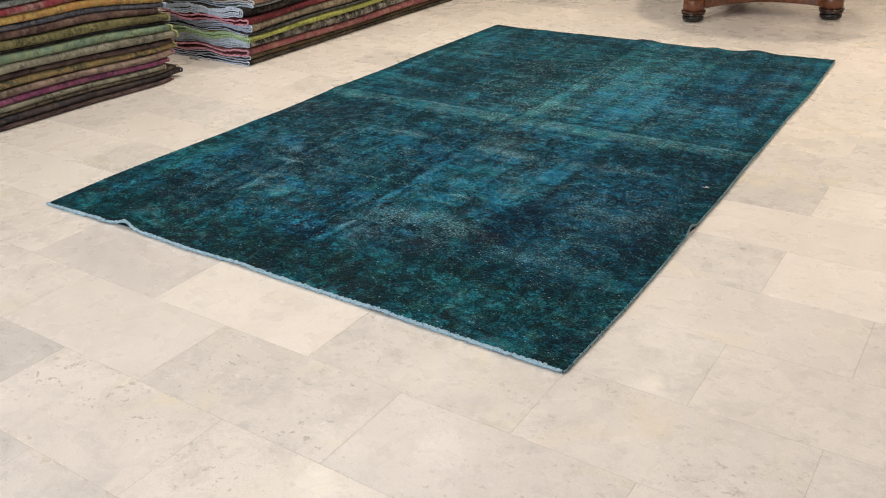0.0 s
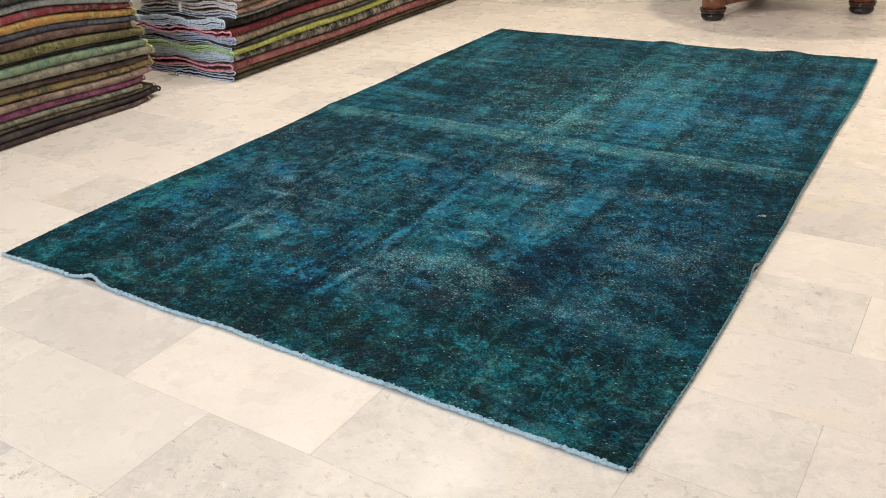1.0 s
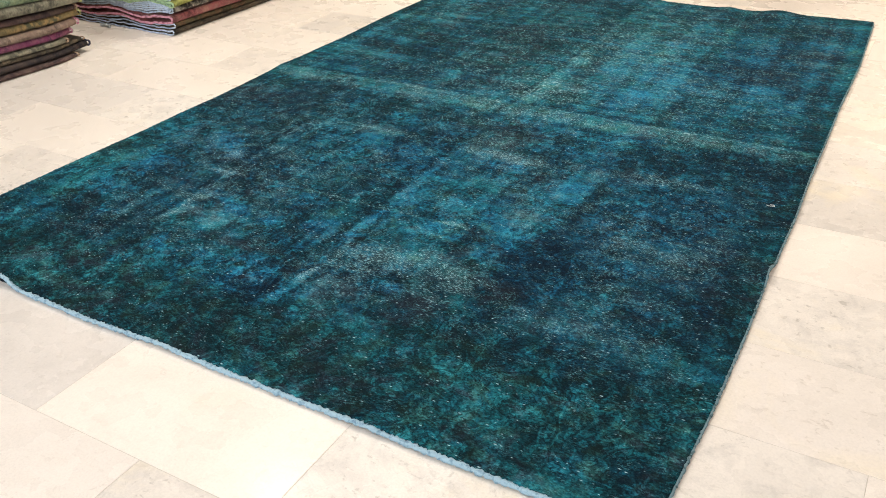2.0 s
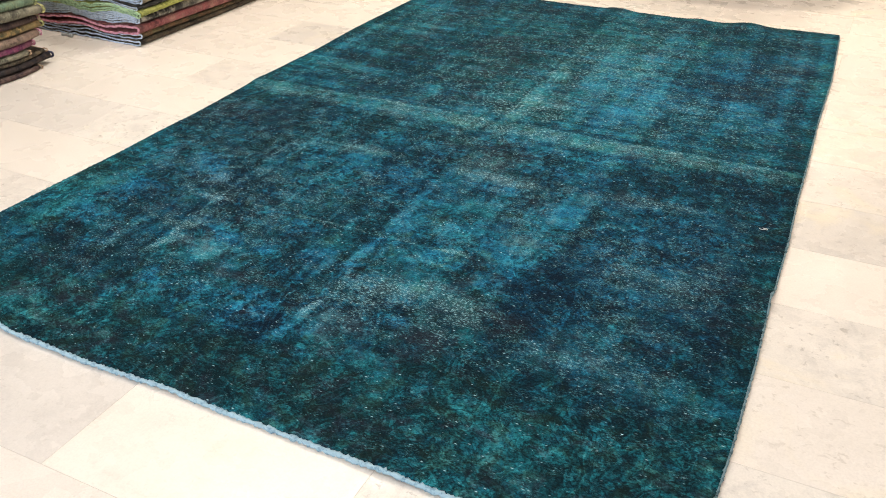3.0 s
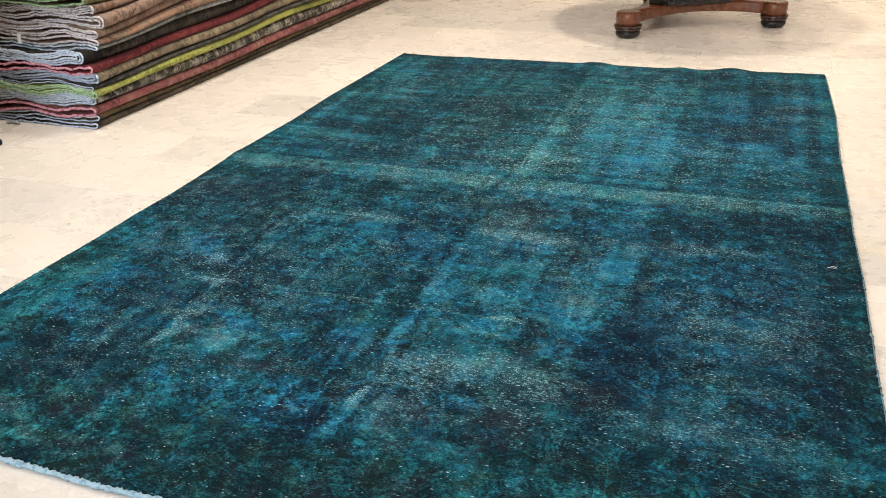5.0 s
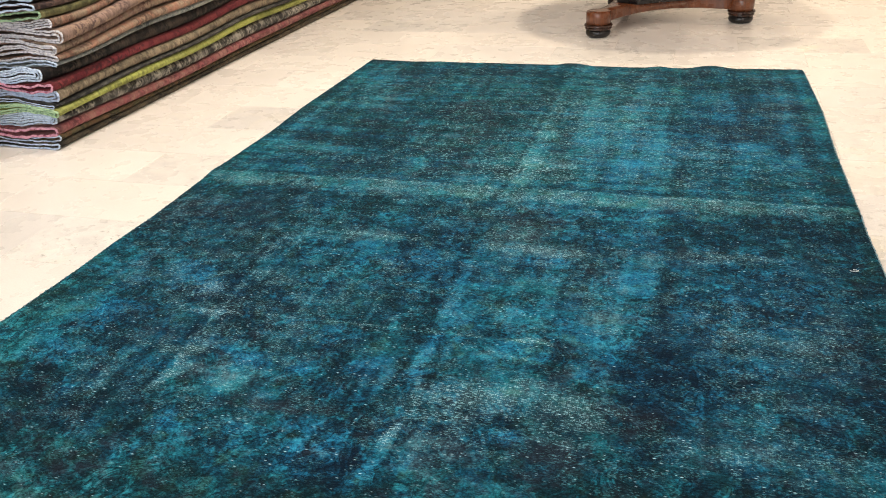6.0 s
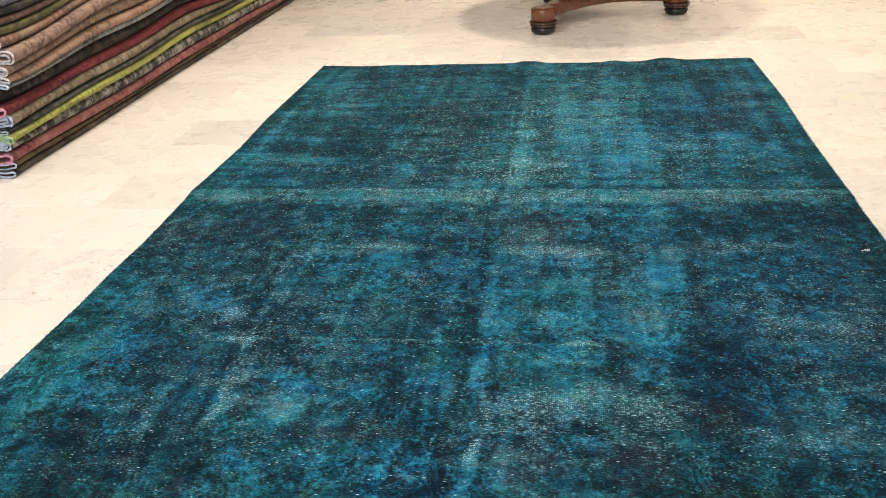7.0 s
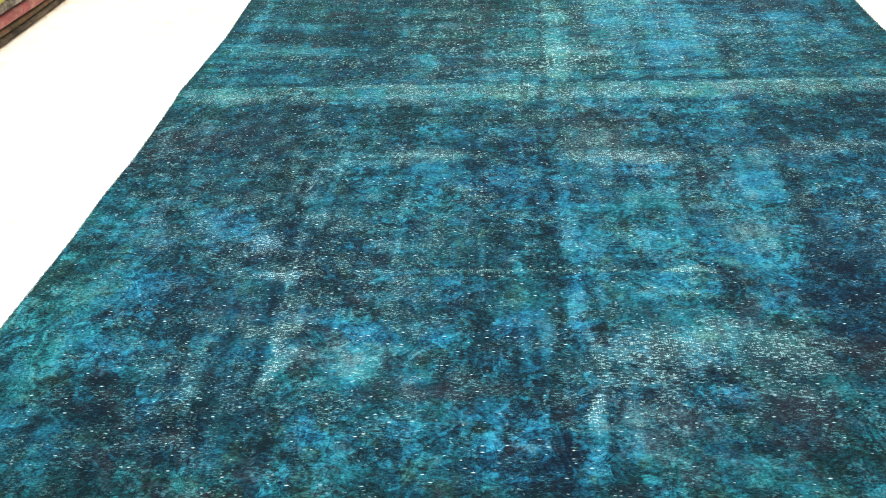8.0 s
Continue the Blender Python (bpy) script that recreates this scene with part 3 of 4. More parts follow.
    blot(1.24, 1.20, 0.143, 0.030, 0.05, -0.1, 0.42, 0.2)
    blot(1.17, 1.31, 0.096, 0.090, -0.03, -0.5, 0.2, 0.8)
    blot(1.28, 1.14, 0.069, 0.036, 0.24, 0.5)
    blot(0.91, 1.10, 0.078, 0.065, 0.1, 0.4, 0.05)
    blot(1.51, 1.08, 0.066, 0.049, 0.24, 0.3)
    blot(1.58, 1.07, 0.026, 0.109, -0.22, 0, 0, 0.4)
    blot(1.62, 1.35, 0.172, 0.080, -0.14, 0.0, 0, 0.1)
    blot(1.11, 0.83, 0.050, 0.085, 0.2, 0.4)
    blot(1.26, 0.87, 0.069, 0.050, 0.22, 0.15, 0.05)
    blot(1.43, 0.80, 0.035, 0.081, 0.22, 0.3)
    blot(1.63, 0.87, 0.097, 0.183, -0.08, 0.3)
    blot(1.33, 1.08, 0.34, 0.36, 0.045, 0.05)
    blot(1.80, 0.75, 0.26, 0.42, 0.01, 0.05, 0.02)
    blot(1.80, 0.20, 0.30, 0.18, -0.03)
    blot(0.82, 0.50, 0.25, 0.28, 0.02)
    blot(0.40, 0.24, 0.26, 0.20, -0.04)
    blot(1.86, 1.42, 0.30, 0.10, -0.10, 0.10)
    blot(1.90, 0.85, 0.14, 0.25, -0.05, 0.30)
    blot(1.75, 1.26, 0.22, 0.03, 0.06, 0, 0.30, 0.2)
    blot(1.80, 0.66, 0.10, 0.12, 0.05, -0.2, 0.20, 0.3)
    blot(2.00, 0.30, 0.09, 0.22, -0.08, -0.10)
    blot(1.66, 0.16, 0.25, 0.08, 0.03, -0.10)
    blot(1.10, 0.10, 0.80, 0.08, -0.04, -0.30, -0.1, 0.2)
    blot(0.42, 0.12, 0.32, 0.10, 0.06, -0.20)
    blot(1.80, 1.08, 0.16, 0.17, -0.12, 0.15)
    blot(1.52, 0.46, 0.12, 0.10, -0.08, 0.10)
    blot(0.25, 0.32, 0.30, 0.16, -0.05)
    blot(0.10, 0.64, 0.08, 0.12, 0.07, -0.1)
    blot(1.20, 1.46, 0.32, 0.09, 0.08, -0.15, 0.10, 0.2)
    # pile darkness seen at low angles is partly put into the far half's dye
    blot(1.00, 2.40, 1.30, 0.85, -0.085)
    blot(1.05, 1.07, 0.20, 0.20, 0.06)
    blot(1.80, 0.86, 0.16, 0.14, 0.02, -0.15, 0.14, 0.3)
    blot(1.64, 0.70, 0.20, 0.12, -0.06, 0.25, -0.1)
    blot(1.72, 0.46, 0.20, 0.08, 0.00, -0.10, 0.16, 0.2)
    blot(1.62, 0.30, 0.26, 0.10, -0.07, 0.0, -0.05, 0.1)
    blot(2.02, 0.72, 0.07, 0.16, -0.12, 0.2)
    blot(1.30, 1.10, 0.40, 0.40, 0.035)
    blot(0.70, 0.85, 0.34, 0.40, -0.035)
    blot(1.50, 0.28, 0.35, 0.20, -0.035)
    blot(0.30, 0.35, 0.32, 0.28, -0.05)
    blot(0.90, 0.28, 0.30, 0.14, 0.05)
    blot(2.00, 1.25, 0.22, 0.35, 0.04)
    blot(0.00, 0.40, 0.18, 0.50, 0.05)
    blot(0.62, 2.80, 0.32, 0.40, -0.05)
    blot(0.62, 2.05, 0.26, 0.26, -0.07)
    blot(1.00, 1.90, 0.12, 0.40, 0.07, -0.1, 0.15)
    blot(1.70, 2.00, 0.26, 0.36, 0.055, -0.1, 0.10)
    blot(1.25, 2.40, 0.30, 0.50, 0.02, -0.1, 0.15)
    hue = hue + 0.04 * np.clip((true_x - 1.5) / 0.2, 0, 1)
    # the cross fold, its paler strip and the long folds
    band("y", 1.592, 0.052, -0.1, 2.3, 0.09, -0.35, 0.30)
    band("y", 1.66, 0.010, -0.1, 2.3, -0.08)
    band("y", 1.632, 0.014, -0.1, 2.3, 0.06, -0.1, 0.15)
    band("y", 0.752, 0.005, 0.60, 1.40, 0.04, -0.2, 0.34)
    band("y", 0.810, 0.004, 0.10, 2.0, -0.08)
    band("y", 1.226, 0.010, 0.44, 1.9, 0.04, -0.1, 0.12)
    crease(1.053, 1.64, 1.051, 3.1, 0.009, -0.42, 0.1, 0, 1.5)
    crease(1.046, 0.50, 1.037, 1.58, 0.020, -0.36, 0.1, -0.4, 2.0)
    crease(1.037, 1.52, 1.053, 1.69, 0.012, -0.30, 0.1, -0.4, 1.5)
    crease(1.052, 0.05, 1.046, 0.60, 0.016, -0.24, 0.1, -0.2)
    crease(1.000, 0.10, 1.000, 0.85, 0.014, -0.14, 0.1)
    band("x", 1.085, 0.030, 1.66, 2.8, 0.05, -0.1, 0.10)
    crease(1.098, 0.15, 1.080, 1.1, 0.018, 0.11, 0.1, 0.10)
    crease(1.097, 0.18, 1.097, 0.60, 0.014, 0.05, -0.1, 0.30, 5.0)
    crease(0.550, 0.40, 0.492, 1.28, 0.012, 0.16, -0.1, 0.55)
    crease(0.520, 0.45, 0.470, 1.27, 0.012, -0.32, 0.1, -0.4, 2.4)
    crease(0.585, 0.38, 0.540, 1.10, 0.008, 0.14, -0.1, 0.35)
    crease(0.434, 0.26, 0.402, 0.60, 0.012, 0.20, -0.1, 0.55)
    crease(0.470, 0.26, 0.440, 0.72, 0.013, -0.34, 0.1, -0.4, 2.4)
    crease(0.400, 0.26, 0.370, 0.62, 0.012, -0.24, 0.1)
    crease(0.620, 1.20, 0.610, 1.54, 0.020, 0.08, -0.1, 0.30)
    blot(0.45, 0.865, 0.055, 0.014, 0.06, -0.1, 0.22)
    blot(0.46, 0.750, 0.055, 0.014, 0.06, -0.1, 0.22)
    crease(0.640, 0.70, 0.625, 1.40, 0.012, 0.12, 0.0, 0.15)
    crease(0.710, 0.50, 0.705, 1.40, 0.014, -0.18)
    crease(1.280, 0.80, 1.275, 1.45, 0.012, -0.16)
    crease(1.600, 0.60, 1.595, 1.30, 0.016, -0.24)
    crease(1.540, 1.70, 1.535, 2.6, 0.012, -0.16)
    crease(0.470, 1.70, 0.465, 2.9, 0.014, -0.16)
    band("x", 0.10, 0.12, 0.20, 1.5, 0.04, -0.15)
    band("y", 0.10, 0.16, 0.0, 2.3, 0.02, -0.28, -0.16)
    band("y", 0.24, 0.12, 1.15, 2.3, 0.03, -0.25, -0.08)
    # far end: dark border, with the raised edge's shadow line put into the dye
    band("y", 3.20, 0.05, -0.1, 2.3, -0.10)
    band("y", 3.215, 0.022, -0.1, 2.3, -0.22, 0, -0.3)
    # fine pale and dark rubbing along the long folds
    for _ in range(34):
        at, low = RUG_SEED.uniform(0.30, 1.50), RUG_SEED.uniform(0.20, 1.10)
        lift = RUG_SEED.choice((-0.20, -0.14, 0.12, 0.16))
        crease(at, low, at - 0.025 * RUG_SEED.uniform(0, 1), low + RUG_SEED.uniform(0.2, 0.5), RUG_SEED.uniform(0.006, 0.013), lift, 0.0, 0.35 if lift > 0 else -0.1)
    for _ in range(14):
        at, low = RUG_SEED.uniform(0.30, 1.80), RUG_SEED.uniform(1.66, 2.3)
        crease(at, low, at, low + RUG_SEED.uniform(0.3, 0.8), RUG_SEED.uniform(0.008, 0.018), RUG_SEED.choice((-0.14, 0.12)))
    # the outer border is closer and greener
    edge = np.minimum(np.minimum(true_x, 2.09 - true_x), np.minimum(true_y, 3.22 - true_y))
    border = np.clip(1 - edge / 0.09, 0, 1)
    return np.clip(value - 0.04 * border, 0, 1), np.clip(hue - 0.25 * border, 0, 1), np.clip(bare - 0.2 * border, 0, 1), np.clip(grey, 0, 1)


def overdyed_rug():
    thing = tagged(new("area_rug"), "worn teal overdyed wool rug with creased folds, lying flat on marble", "rug")
    u, v = np.meshgrid(np.linspace(0, 1, NX), np.linspace(0, 1, NY), indexing="ij")
    flat_x, flat_y = u * 2.085, v * 3.22
    near, far = rug_near(flat_x), rug_far(flat_x)
    y = near + v * (far - near)
    left, right = rug_left(y), rug_right(y)
    x = left + u * (right - left)
    wiggle = np.random.default_rng(3)
    z = rug_height(flat_x, flat_y) + 0.0012 * (wave_noise(x.shape, (60, 90), wiggle) - 0.5)
    value, hue, bare, grey = dye_map(x + 0.0165 - 0.006 * x, y - 0.003 - 0.010 * x)
    verts = [tuple(p) for p in np.stack([x.ravel(), y.ravel(), z.ravel()], 1)]
    idx = np.arange(NX * NY).reshape(NX, NY)
    faces = np.stack([idx[:-1, :-1], idx[1:, :-1], idx[1:, 1:], idx[:-1, 1:]], -1).reshape(-1, 4).tolist()
    ring = list(idx[:, 0]) + list(idx[-1, 1:]) + list(idx[-2::-1, -1]) + list(idx[0, -2:0:-1])
    base = len(verts)
    for k in ring:
        px, py, pz = verts[k]
        verts.append((px, py, 0.001))
    n = len(ring)
    for k in range(n):
        faces.append([ring[k], base + k, base + (k + 1) % n, ring[(k + 1) % n]])
    faces.append([base + k for k in range(n)][::-1])
    data = bpy.data.meshes.new("rug_body")
    data.from_pydata(verts, [], faces)
    dye = data.attributes.new("dye", "FLOAT_COLOR", "POINT")
    table = np.ones((len(verts), 4))
    table[:base, 0], table[:base, 1], table[:base, 2] = value.ravel(), hue.ravel(), bare.ravel()
    table[:base, 3] = grey.ravel()
    table[base:, :3] = (0.2, 0.3, 0.0)
    dye.data.foreach_set("color", table.ravel())
    data.polygons.foreach_set("use_smooth", [True] * len(data.polygons))
    data.materials.append(RUG_PILE)
    pile = new("rug_body", data)
    pile.parent = thing
    rng = random.Random(5)

    # pale blue cord along the near end
    bm = bmesh.new()
    points = []
    for k in range(420):
        px = 2.10 * k / 419 - 0.004
        py = float(rug_near(px)) - 0.004
        pz = max(0.007, float(rug_height(np.float64(px), np.float64(0.0))) - 0.005)
        points.append((px, py + rng.uniform(-0.0012, 0.0012), pz + rng.uniform(-0.0008, 0.0012)))
    tube(bm, points, 0.0055, 8, 0.38, rng)
    part("end_cord", bm, RUG_CORD, thing, "pale blue wool end cord")

    # overcast stitching down the long sides
    for name, side, sign in (("overcast_edge", rug_left, -1), ("overcast_edge", rug_right, 1)):
        bm = bmesh.new()
        points = []
        for k in range(520):
            py = -0.01 + 3.22 * k / 519
            px = float(side(py)) + sign * 0.001
            pz = float(rug_height(np.float64(0.0 if sign < 0 else 2.085), np.float64(py))) - 0.004
            points.append((px + rng.uniform(-0.001, 0.001), py, max(0.0055, pz + 0.0012 * math.sin(k * 1.9))))
        tube(bm, points, 0.0038, 7, 0.22, rng)
        part(name, bm, RUG_OVERCAST, thing, "dark teal overcast side edge")

    # short fringe at the far end
    bm = bmesh.new()
    for k in range(900):
        px = 0.04 + 2.02 * k / 899 + rng.uniform(-0.002, 0.002)
        py, pz = float(rug_far(px)), float(rug_height(np.float64(px), np.float64(3.21)))
        tip = rng.uniform(0.004, 0.024)
        a, b = Vector((px, py - 0.003, pz - 0.001)), Vector((px + rng.uniform(-0.005, 0.005), py + tip, max(0.002, pz - rng.uniform(0.002, 0.012))))
        w = 0.0012
        ring0 = [bm.verts.new(a + Vector(d) * w) for d in ((1, 0, 0), (-0.5, 0, 0.87), (-0.5, 0, -0.87))]
        ring1 = [bm.verts.new(b + Vector(d) * w * 0.6) for d in ((1, 0, 0), (-0.5, 0, 0.87), (-0.5, 0, -0.87))]
        grid_faces(bm, [ring0, ring1], closed=True)
        bm.faces.new(ring1)
    part("fringe", bm, RUG_FRINGE, thing, "short frayed grey wool fringe")
    return thing


overdyed_rug()


# ---- stacks of folded rugs ----
def loop_path(width, height, turn, steps=10):
    """The line of one folded sheet in its cross-section: in along the bottom, round the fold at 0, and back along the top."""
    r = height / 2
    line = [(-width + (width - r) * k / 5, 0.0) for k in range(5)]
    for k in range(steps + 1):
        a = -math.pi / 2 + math.pi * k / steps
        line.append((-r + r * math.cos(a) * turn, r + r * math.sin(a)))
    line += [(-r - (width - r) * (k + 1) / 5, height) for k in range(5)]
    return line


def offset_line(line, d):
    out = []
    for k, p in enumerate(line):
        a, b = line[max(k - 1, 0)], line[min(k + 1, len(line) - 1)]
        tx, tz = b[0] - a[0], b[1] - a[1]
        n = math.hypot(tx, tz) or 1
        out.append((p[0] + d * tz / n, p[1] - d * tx / n))
    return out


def folded_rug(label, material, edge_material, z0, thick, face, start, end, width, sway, seed, group, edge_at="start", bulge=1.0, gap=0.0040):
    """One rug folded lengthwise twice and laid on a stack. face(y): where its fold lies; sway(x, y, z): how far the stack sinks or rises there."""
    rng = random.Random(seed)
    thing = tagged(new("folded_rug"), label, "folded rug", group)
    h = thick - gap
    sheet = min(rng.uniform(0.0062, 0.0105), h / 3.6)
    outer = loop_path(width, h - sheet, bulge)
    sheets, height_in, inset = [outer], h - sheet, 0.0
    while height_in > 2.9 * sheet and len(sheets) < 6:
        height_in = (height_in - 2.1 * sheet) * rng.uniform(0.88, 1.0)
        inset += sheet * 1.3 + rng.uniform(0.001, 0.006)
        low = (h - sheet - height_in) * rng.uniform(0.42, 0.58)
        sheets.append([(px - inset, pz + low) for px, pz in loop_path(width - 0.03, height_in, bulge)])
    count = max(10, int((end - start) / 0.05))
    phase, wave = rng.uniform(0, 6.28), rng.uniform(0.002, 0.006)
    skew, curl = rng.uniform(-0.004, 0.004), rng.uniform(-0.016, 0.014)
    y_edge = start if edge_at == "start" else end

    def place(px, pz, y):
        pz = pz + (0.0040 + 0.0035 * math.exp(-abs(y - y_edge) / 0.10)) * noise.noise((px * 24, y * 2.0 + seed, z0 * 40))
        x = face(y) + px + curl * math.exp(-abs(y - y_edge) / 0.07) + wave * math.sin(2.3 * y + phase) + 0.3 * wave * math.sin(7.1 * y + 2 * phase) + skew * (y - start)
        z = z0 + sheet / 2 + pz
        return x, z + sway(px, y, z)

    bm = bmesh.new()
    for line in sheets:
        over, under = offset_line(line, sheet / 2), offset_line(line, -sheet / 2)
        section = over + under[::-1]
        rows = []
        for k in range(count + 1):
            y = start + (end - start) * k / count
            rows.append([bm.verts.new((place(px, pz, y)[0], y, place(px, pz, y)[1])) for px, pz in section])
        grid_faces(bm, rows, closed=True)
        for row in (rows[0], rows[-1]):
            for a in range(len(over) - 1):
                bm.faces.new((row[a], row[a + 1], row[-2 - a], row[-1 - a]))
    bmesh.ops.recalc_face_normals(bm, faces=bm.faces)
    part("rug_body", bm, material, thing)
    out = -1 if edge_at == "start" else 1
    for line in sheets:
        bm = bmesh.new()
        fine = []
        for a, b in zip(line, line[1:]):
            n = max(1, int(math.hypot(b[0] - a[0], b[1] - a[1]) / 0.007))
            fine += [(a[0] + (b[0] - a[0]) * j / n, a[1] + (b[1] - a[1]) * j / n) for j in range(n)]
        fine.append(line[-1])
        points = []
        drift = rng.uniform(-0.004, 0.004)
        for k, (px, pz) in enumerate(fine):
            x, z = place(px, pz, y_edge)
            flare = math.exp(min(0.0, px) / 0.025)
            points.append((x + 0.005 * flare, y_edge + out * (0.0055 + 0.006 * flare + drift * math.sin(k * 0.05)) + rng.uniform(-0.0022, 0.0018), z + rng.uniform(-0.0007, 0.0007)))
        tube(bm, points, sheet * 0.56, 7, 0.24, rng)
        part("selvage", bm, edge_material, thing)
    return thing


def rug_stack(layers, z_scale, face, start, end, width, sway, seed, group, edge_at="start", stagger=0.018):
    rng = random.Random(seed)
    z = 0.003
    for k, (thick, label, material, edge, shift, push) in enumerate(layers):
        thick *= z_scale
        here, push = rng.uniform(-stagger, stagger), push + rng.uniform(-0.007, 0.007)
        a, b = (start + here + shift, end) if edge_at == "start" else (start, end + here + shift)
        folded_rug(label, material, edge, z, thick, lambda y, p=push: face(y) + p, a, b, width, sway, seed * 100 + k, group, edge_at, rng.uniform(0.85, 1.1))
        z += thick
    return z


PALE_BLUE = selvage("pale_blue_selvage", (0.66, 0.77, 0.92), (0.27, 0.36, 0.50))
GREY_BLUE = selvage("grey_blue_selvage", (0.60, 0.70, 0.88), (0.26, 0.34, 0.48))
WHITE_WOOL = selvage("white_selvage", (0.76, 0.73, 0.75), (0.32, 0.30, 0.34))
PINK_WOOL = selvage("pink_selvage", (0.72, 0.36, 0.46), (0.26, 0.03, 0.08))
GREEN_WOOL = selvage("green_selvage", (0.42, 0.60, 0.36), (0.05, 0.13, 0.09))
TAN_WOOL = selvage("tan_selvage", (0.50, 0.36, 0.24), (0.18, 0.10, 0.07))
NAVY_WOOL = selvage("navy_selvage", (0.04, 0.045, 0.09), (0.012, 0.012, 0.03))
YELLOW_WOOL = selvage("yellow_green_selvage", (0.56, 0.56, 0.26), (0.18, 0.18, 0.07))

W_BROWN = wool("dark_brown_wool", (0.075, 0.064, 0.048), (0.022, 0.019, 0.017), (0.15, 0.12, 0.08))
W_OLIVE = wool("olive_rust_wool", (0.105, 0.095, 0.050), (0.034, 0.030, 0.022), (0.17, 0.095, 0.055))
W_PINK = wool("rose_red_wool", (0.29, 0.095, 0.10), (0.11, 0.038, 0.044), (0.35, 0.19, 0.16))
W_BLACKWHITE = wool("black_ivory_wool", (0.055, 0.052, 0.048), (0.020, 0.020, 0.021), (0.48, 0.44, 0.38), 22, 0.95)
W_LIME = wool("lime_green_wool", (0.36, 0.38, 0.095), (0.19, 0.20, 0.06), (0.42, 0.43, 0.16), 12, 0.5)
W_CHARCOAL = wool("charcoal_wool", (0.055, 0.052, 0.046), (0.020, 0.020, 0.020), (0.12, 0.115, 0.10))
W_TAN = wool("taupe_wool", (0.22, 0.175, 0.12), (0.08, 0.065, 0.048), (0.33, 0.26, 0.18))
W_RED = wool("dark_red_wool", (0.145, 0.025, 0.032), (0.045, 0.014, 0.017), (0.23, 0.055, 0.055))
W_BLACK = wool("black_wool", (0.030, 0.028, 0.027), (0.012, 0.012, 0.012), (0.10, 0.075, 0.060))
W_GREY = wool("silver_grey_wool", (0.24, 0.255, 0.25), (0.10, 0.11, 0.115), (0.34, 0.34, 0.31))
W_ORANGE = wool("orange_tan_wool", (0.34, 0.25, 0.18), (0.13, 0.085, 0.065), (0.38, 0.19, 0.13))
W_SALMON = wool("salmon_wool", (0.35, 0.22, 0.17), (0.14, 0.08, 0.065), (0.38, 0.29, 0.20))
W_MAUVE = wool("mauve_tan_wool", (0.32, 0.215, 0.175), (0.13, 0.085, 0.078), (0.40, 0.27, 0.19))
W_GOLD = wool("gold_wool", (0.46, 0.33, 0.11), (0.20, 0.14, 0.06), (0.48, 0.23, 0.08))
W_MOSS = wool("moss_green_wool", (0.135, 0.125, 0.055), (0.055, 0.052, 0.028), (0.21, 0.19, 0.09))
W_MAROON = wool("maroon_brown_wool", (0.105, 0.062, 0.052), (0.040, 0.027, 0.027), (0.21, 0.14, 0.11))
W_PURPLE = wool("plum_purple_wool", (0.20, 0.048, 0.115), (0.065, 0.028, 0.055), (0.27, 0.11, 0.16))
W_TEAL = wool("sage_teal_wool", (0.17, 0.26, 0.185), (0.085, 0.115, 0.085), (0.25, 0.29, 0.17))
W_SAGE = wool("grey_sage_wool", (0.22, 0.21, 0.155), (0.09, 0.086, 0.070), (0.31, 0.29, 0.22))
W_CRIMSON = wool("crimson_wool", (0.27, 0.045, 0.060), (0.11, 0.022, 0.030), (0.34, 0.22, 0.19))
W_ROSE = wool("rosy_taupe_wool", (0.23, 0.160, 0.128), (0.09, 0.068, 0.058), (0.29, 0.22, 0.17))
W_GOLDMOSS = wool("moss_gold_wool", (0.20, 0.155, 0.075), (0.065, 0.070, 0.045), (0.36, 0.24, 0.11))
W_DARKMAROON = wool("dark_maroon_wool", (0.075, 0.045, 0.042), (0.028, 0.020, 0.024), (0.14, 0.10, 0.085))
W_NAVY = wool("navy_black_wool", (0.045, 0.040, 0.042), (0.014, 0.014, 0.020), (0.09, 0.065, 0.055))
W_SLATE = wool("slate_blue_wool", (0.10, 0.105, 0.135), (0.040, 0.042, 0.058), (0.17, 0.165, 0.17))


def tall_face(y):
    return float(np.interp(y, [1.77, 2.2, 3.2, 4.2, 5.5], [-0.757, -0.741, -0.725, -0.700, -0.660]))


def tall_sway(x, y, z):
    lift = max(0.0, min(1.0, z / 0.45))
    end = math.exp(-((y - 1.75) / 0.35) ** 2)
    return lift * (0.021 * math.sin(2.9 * y - 2.6 + 3.0 * z) + 0.010 * math.sin(6.3 * y + 0.7 - 5.0 * z) - 0.020 * end) + 0.009 * end * math.sin(17 * x + 26 * z) * min(1.0, z / 0.06)


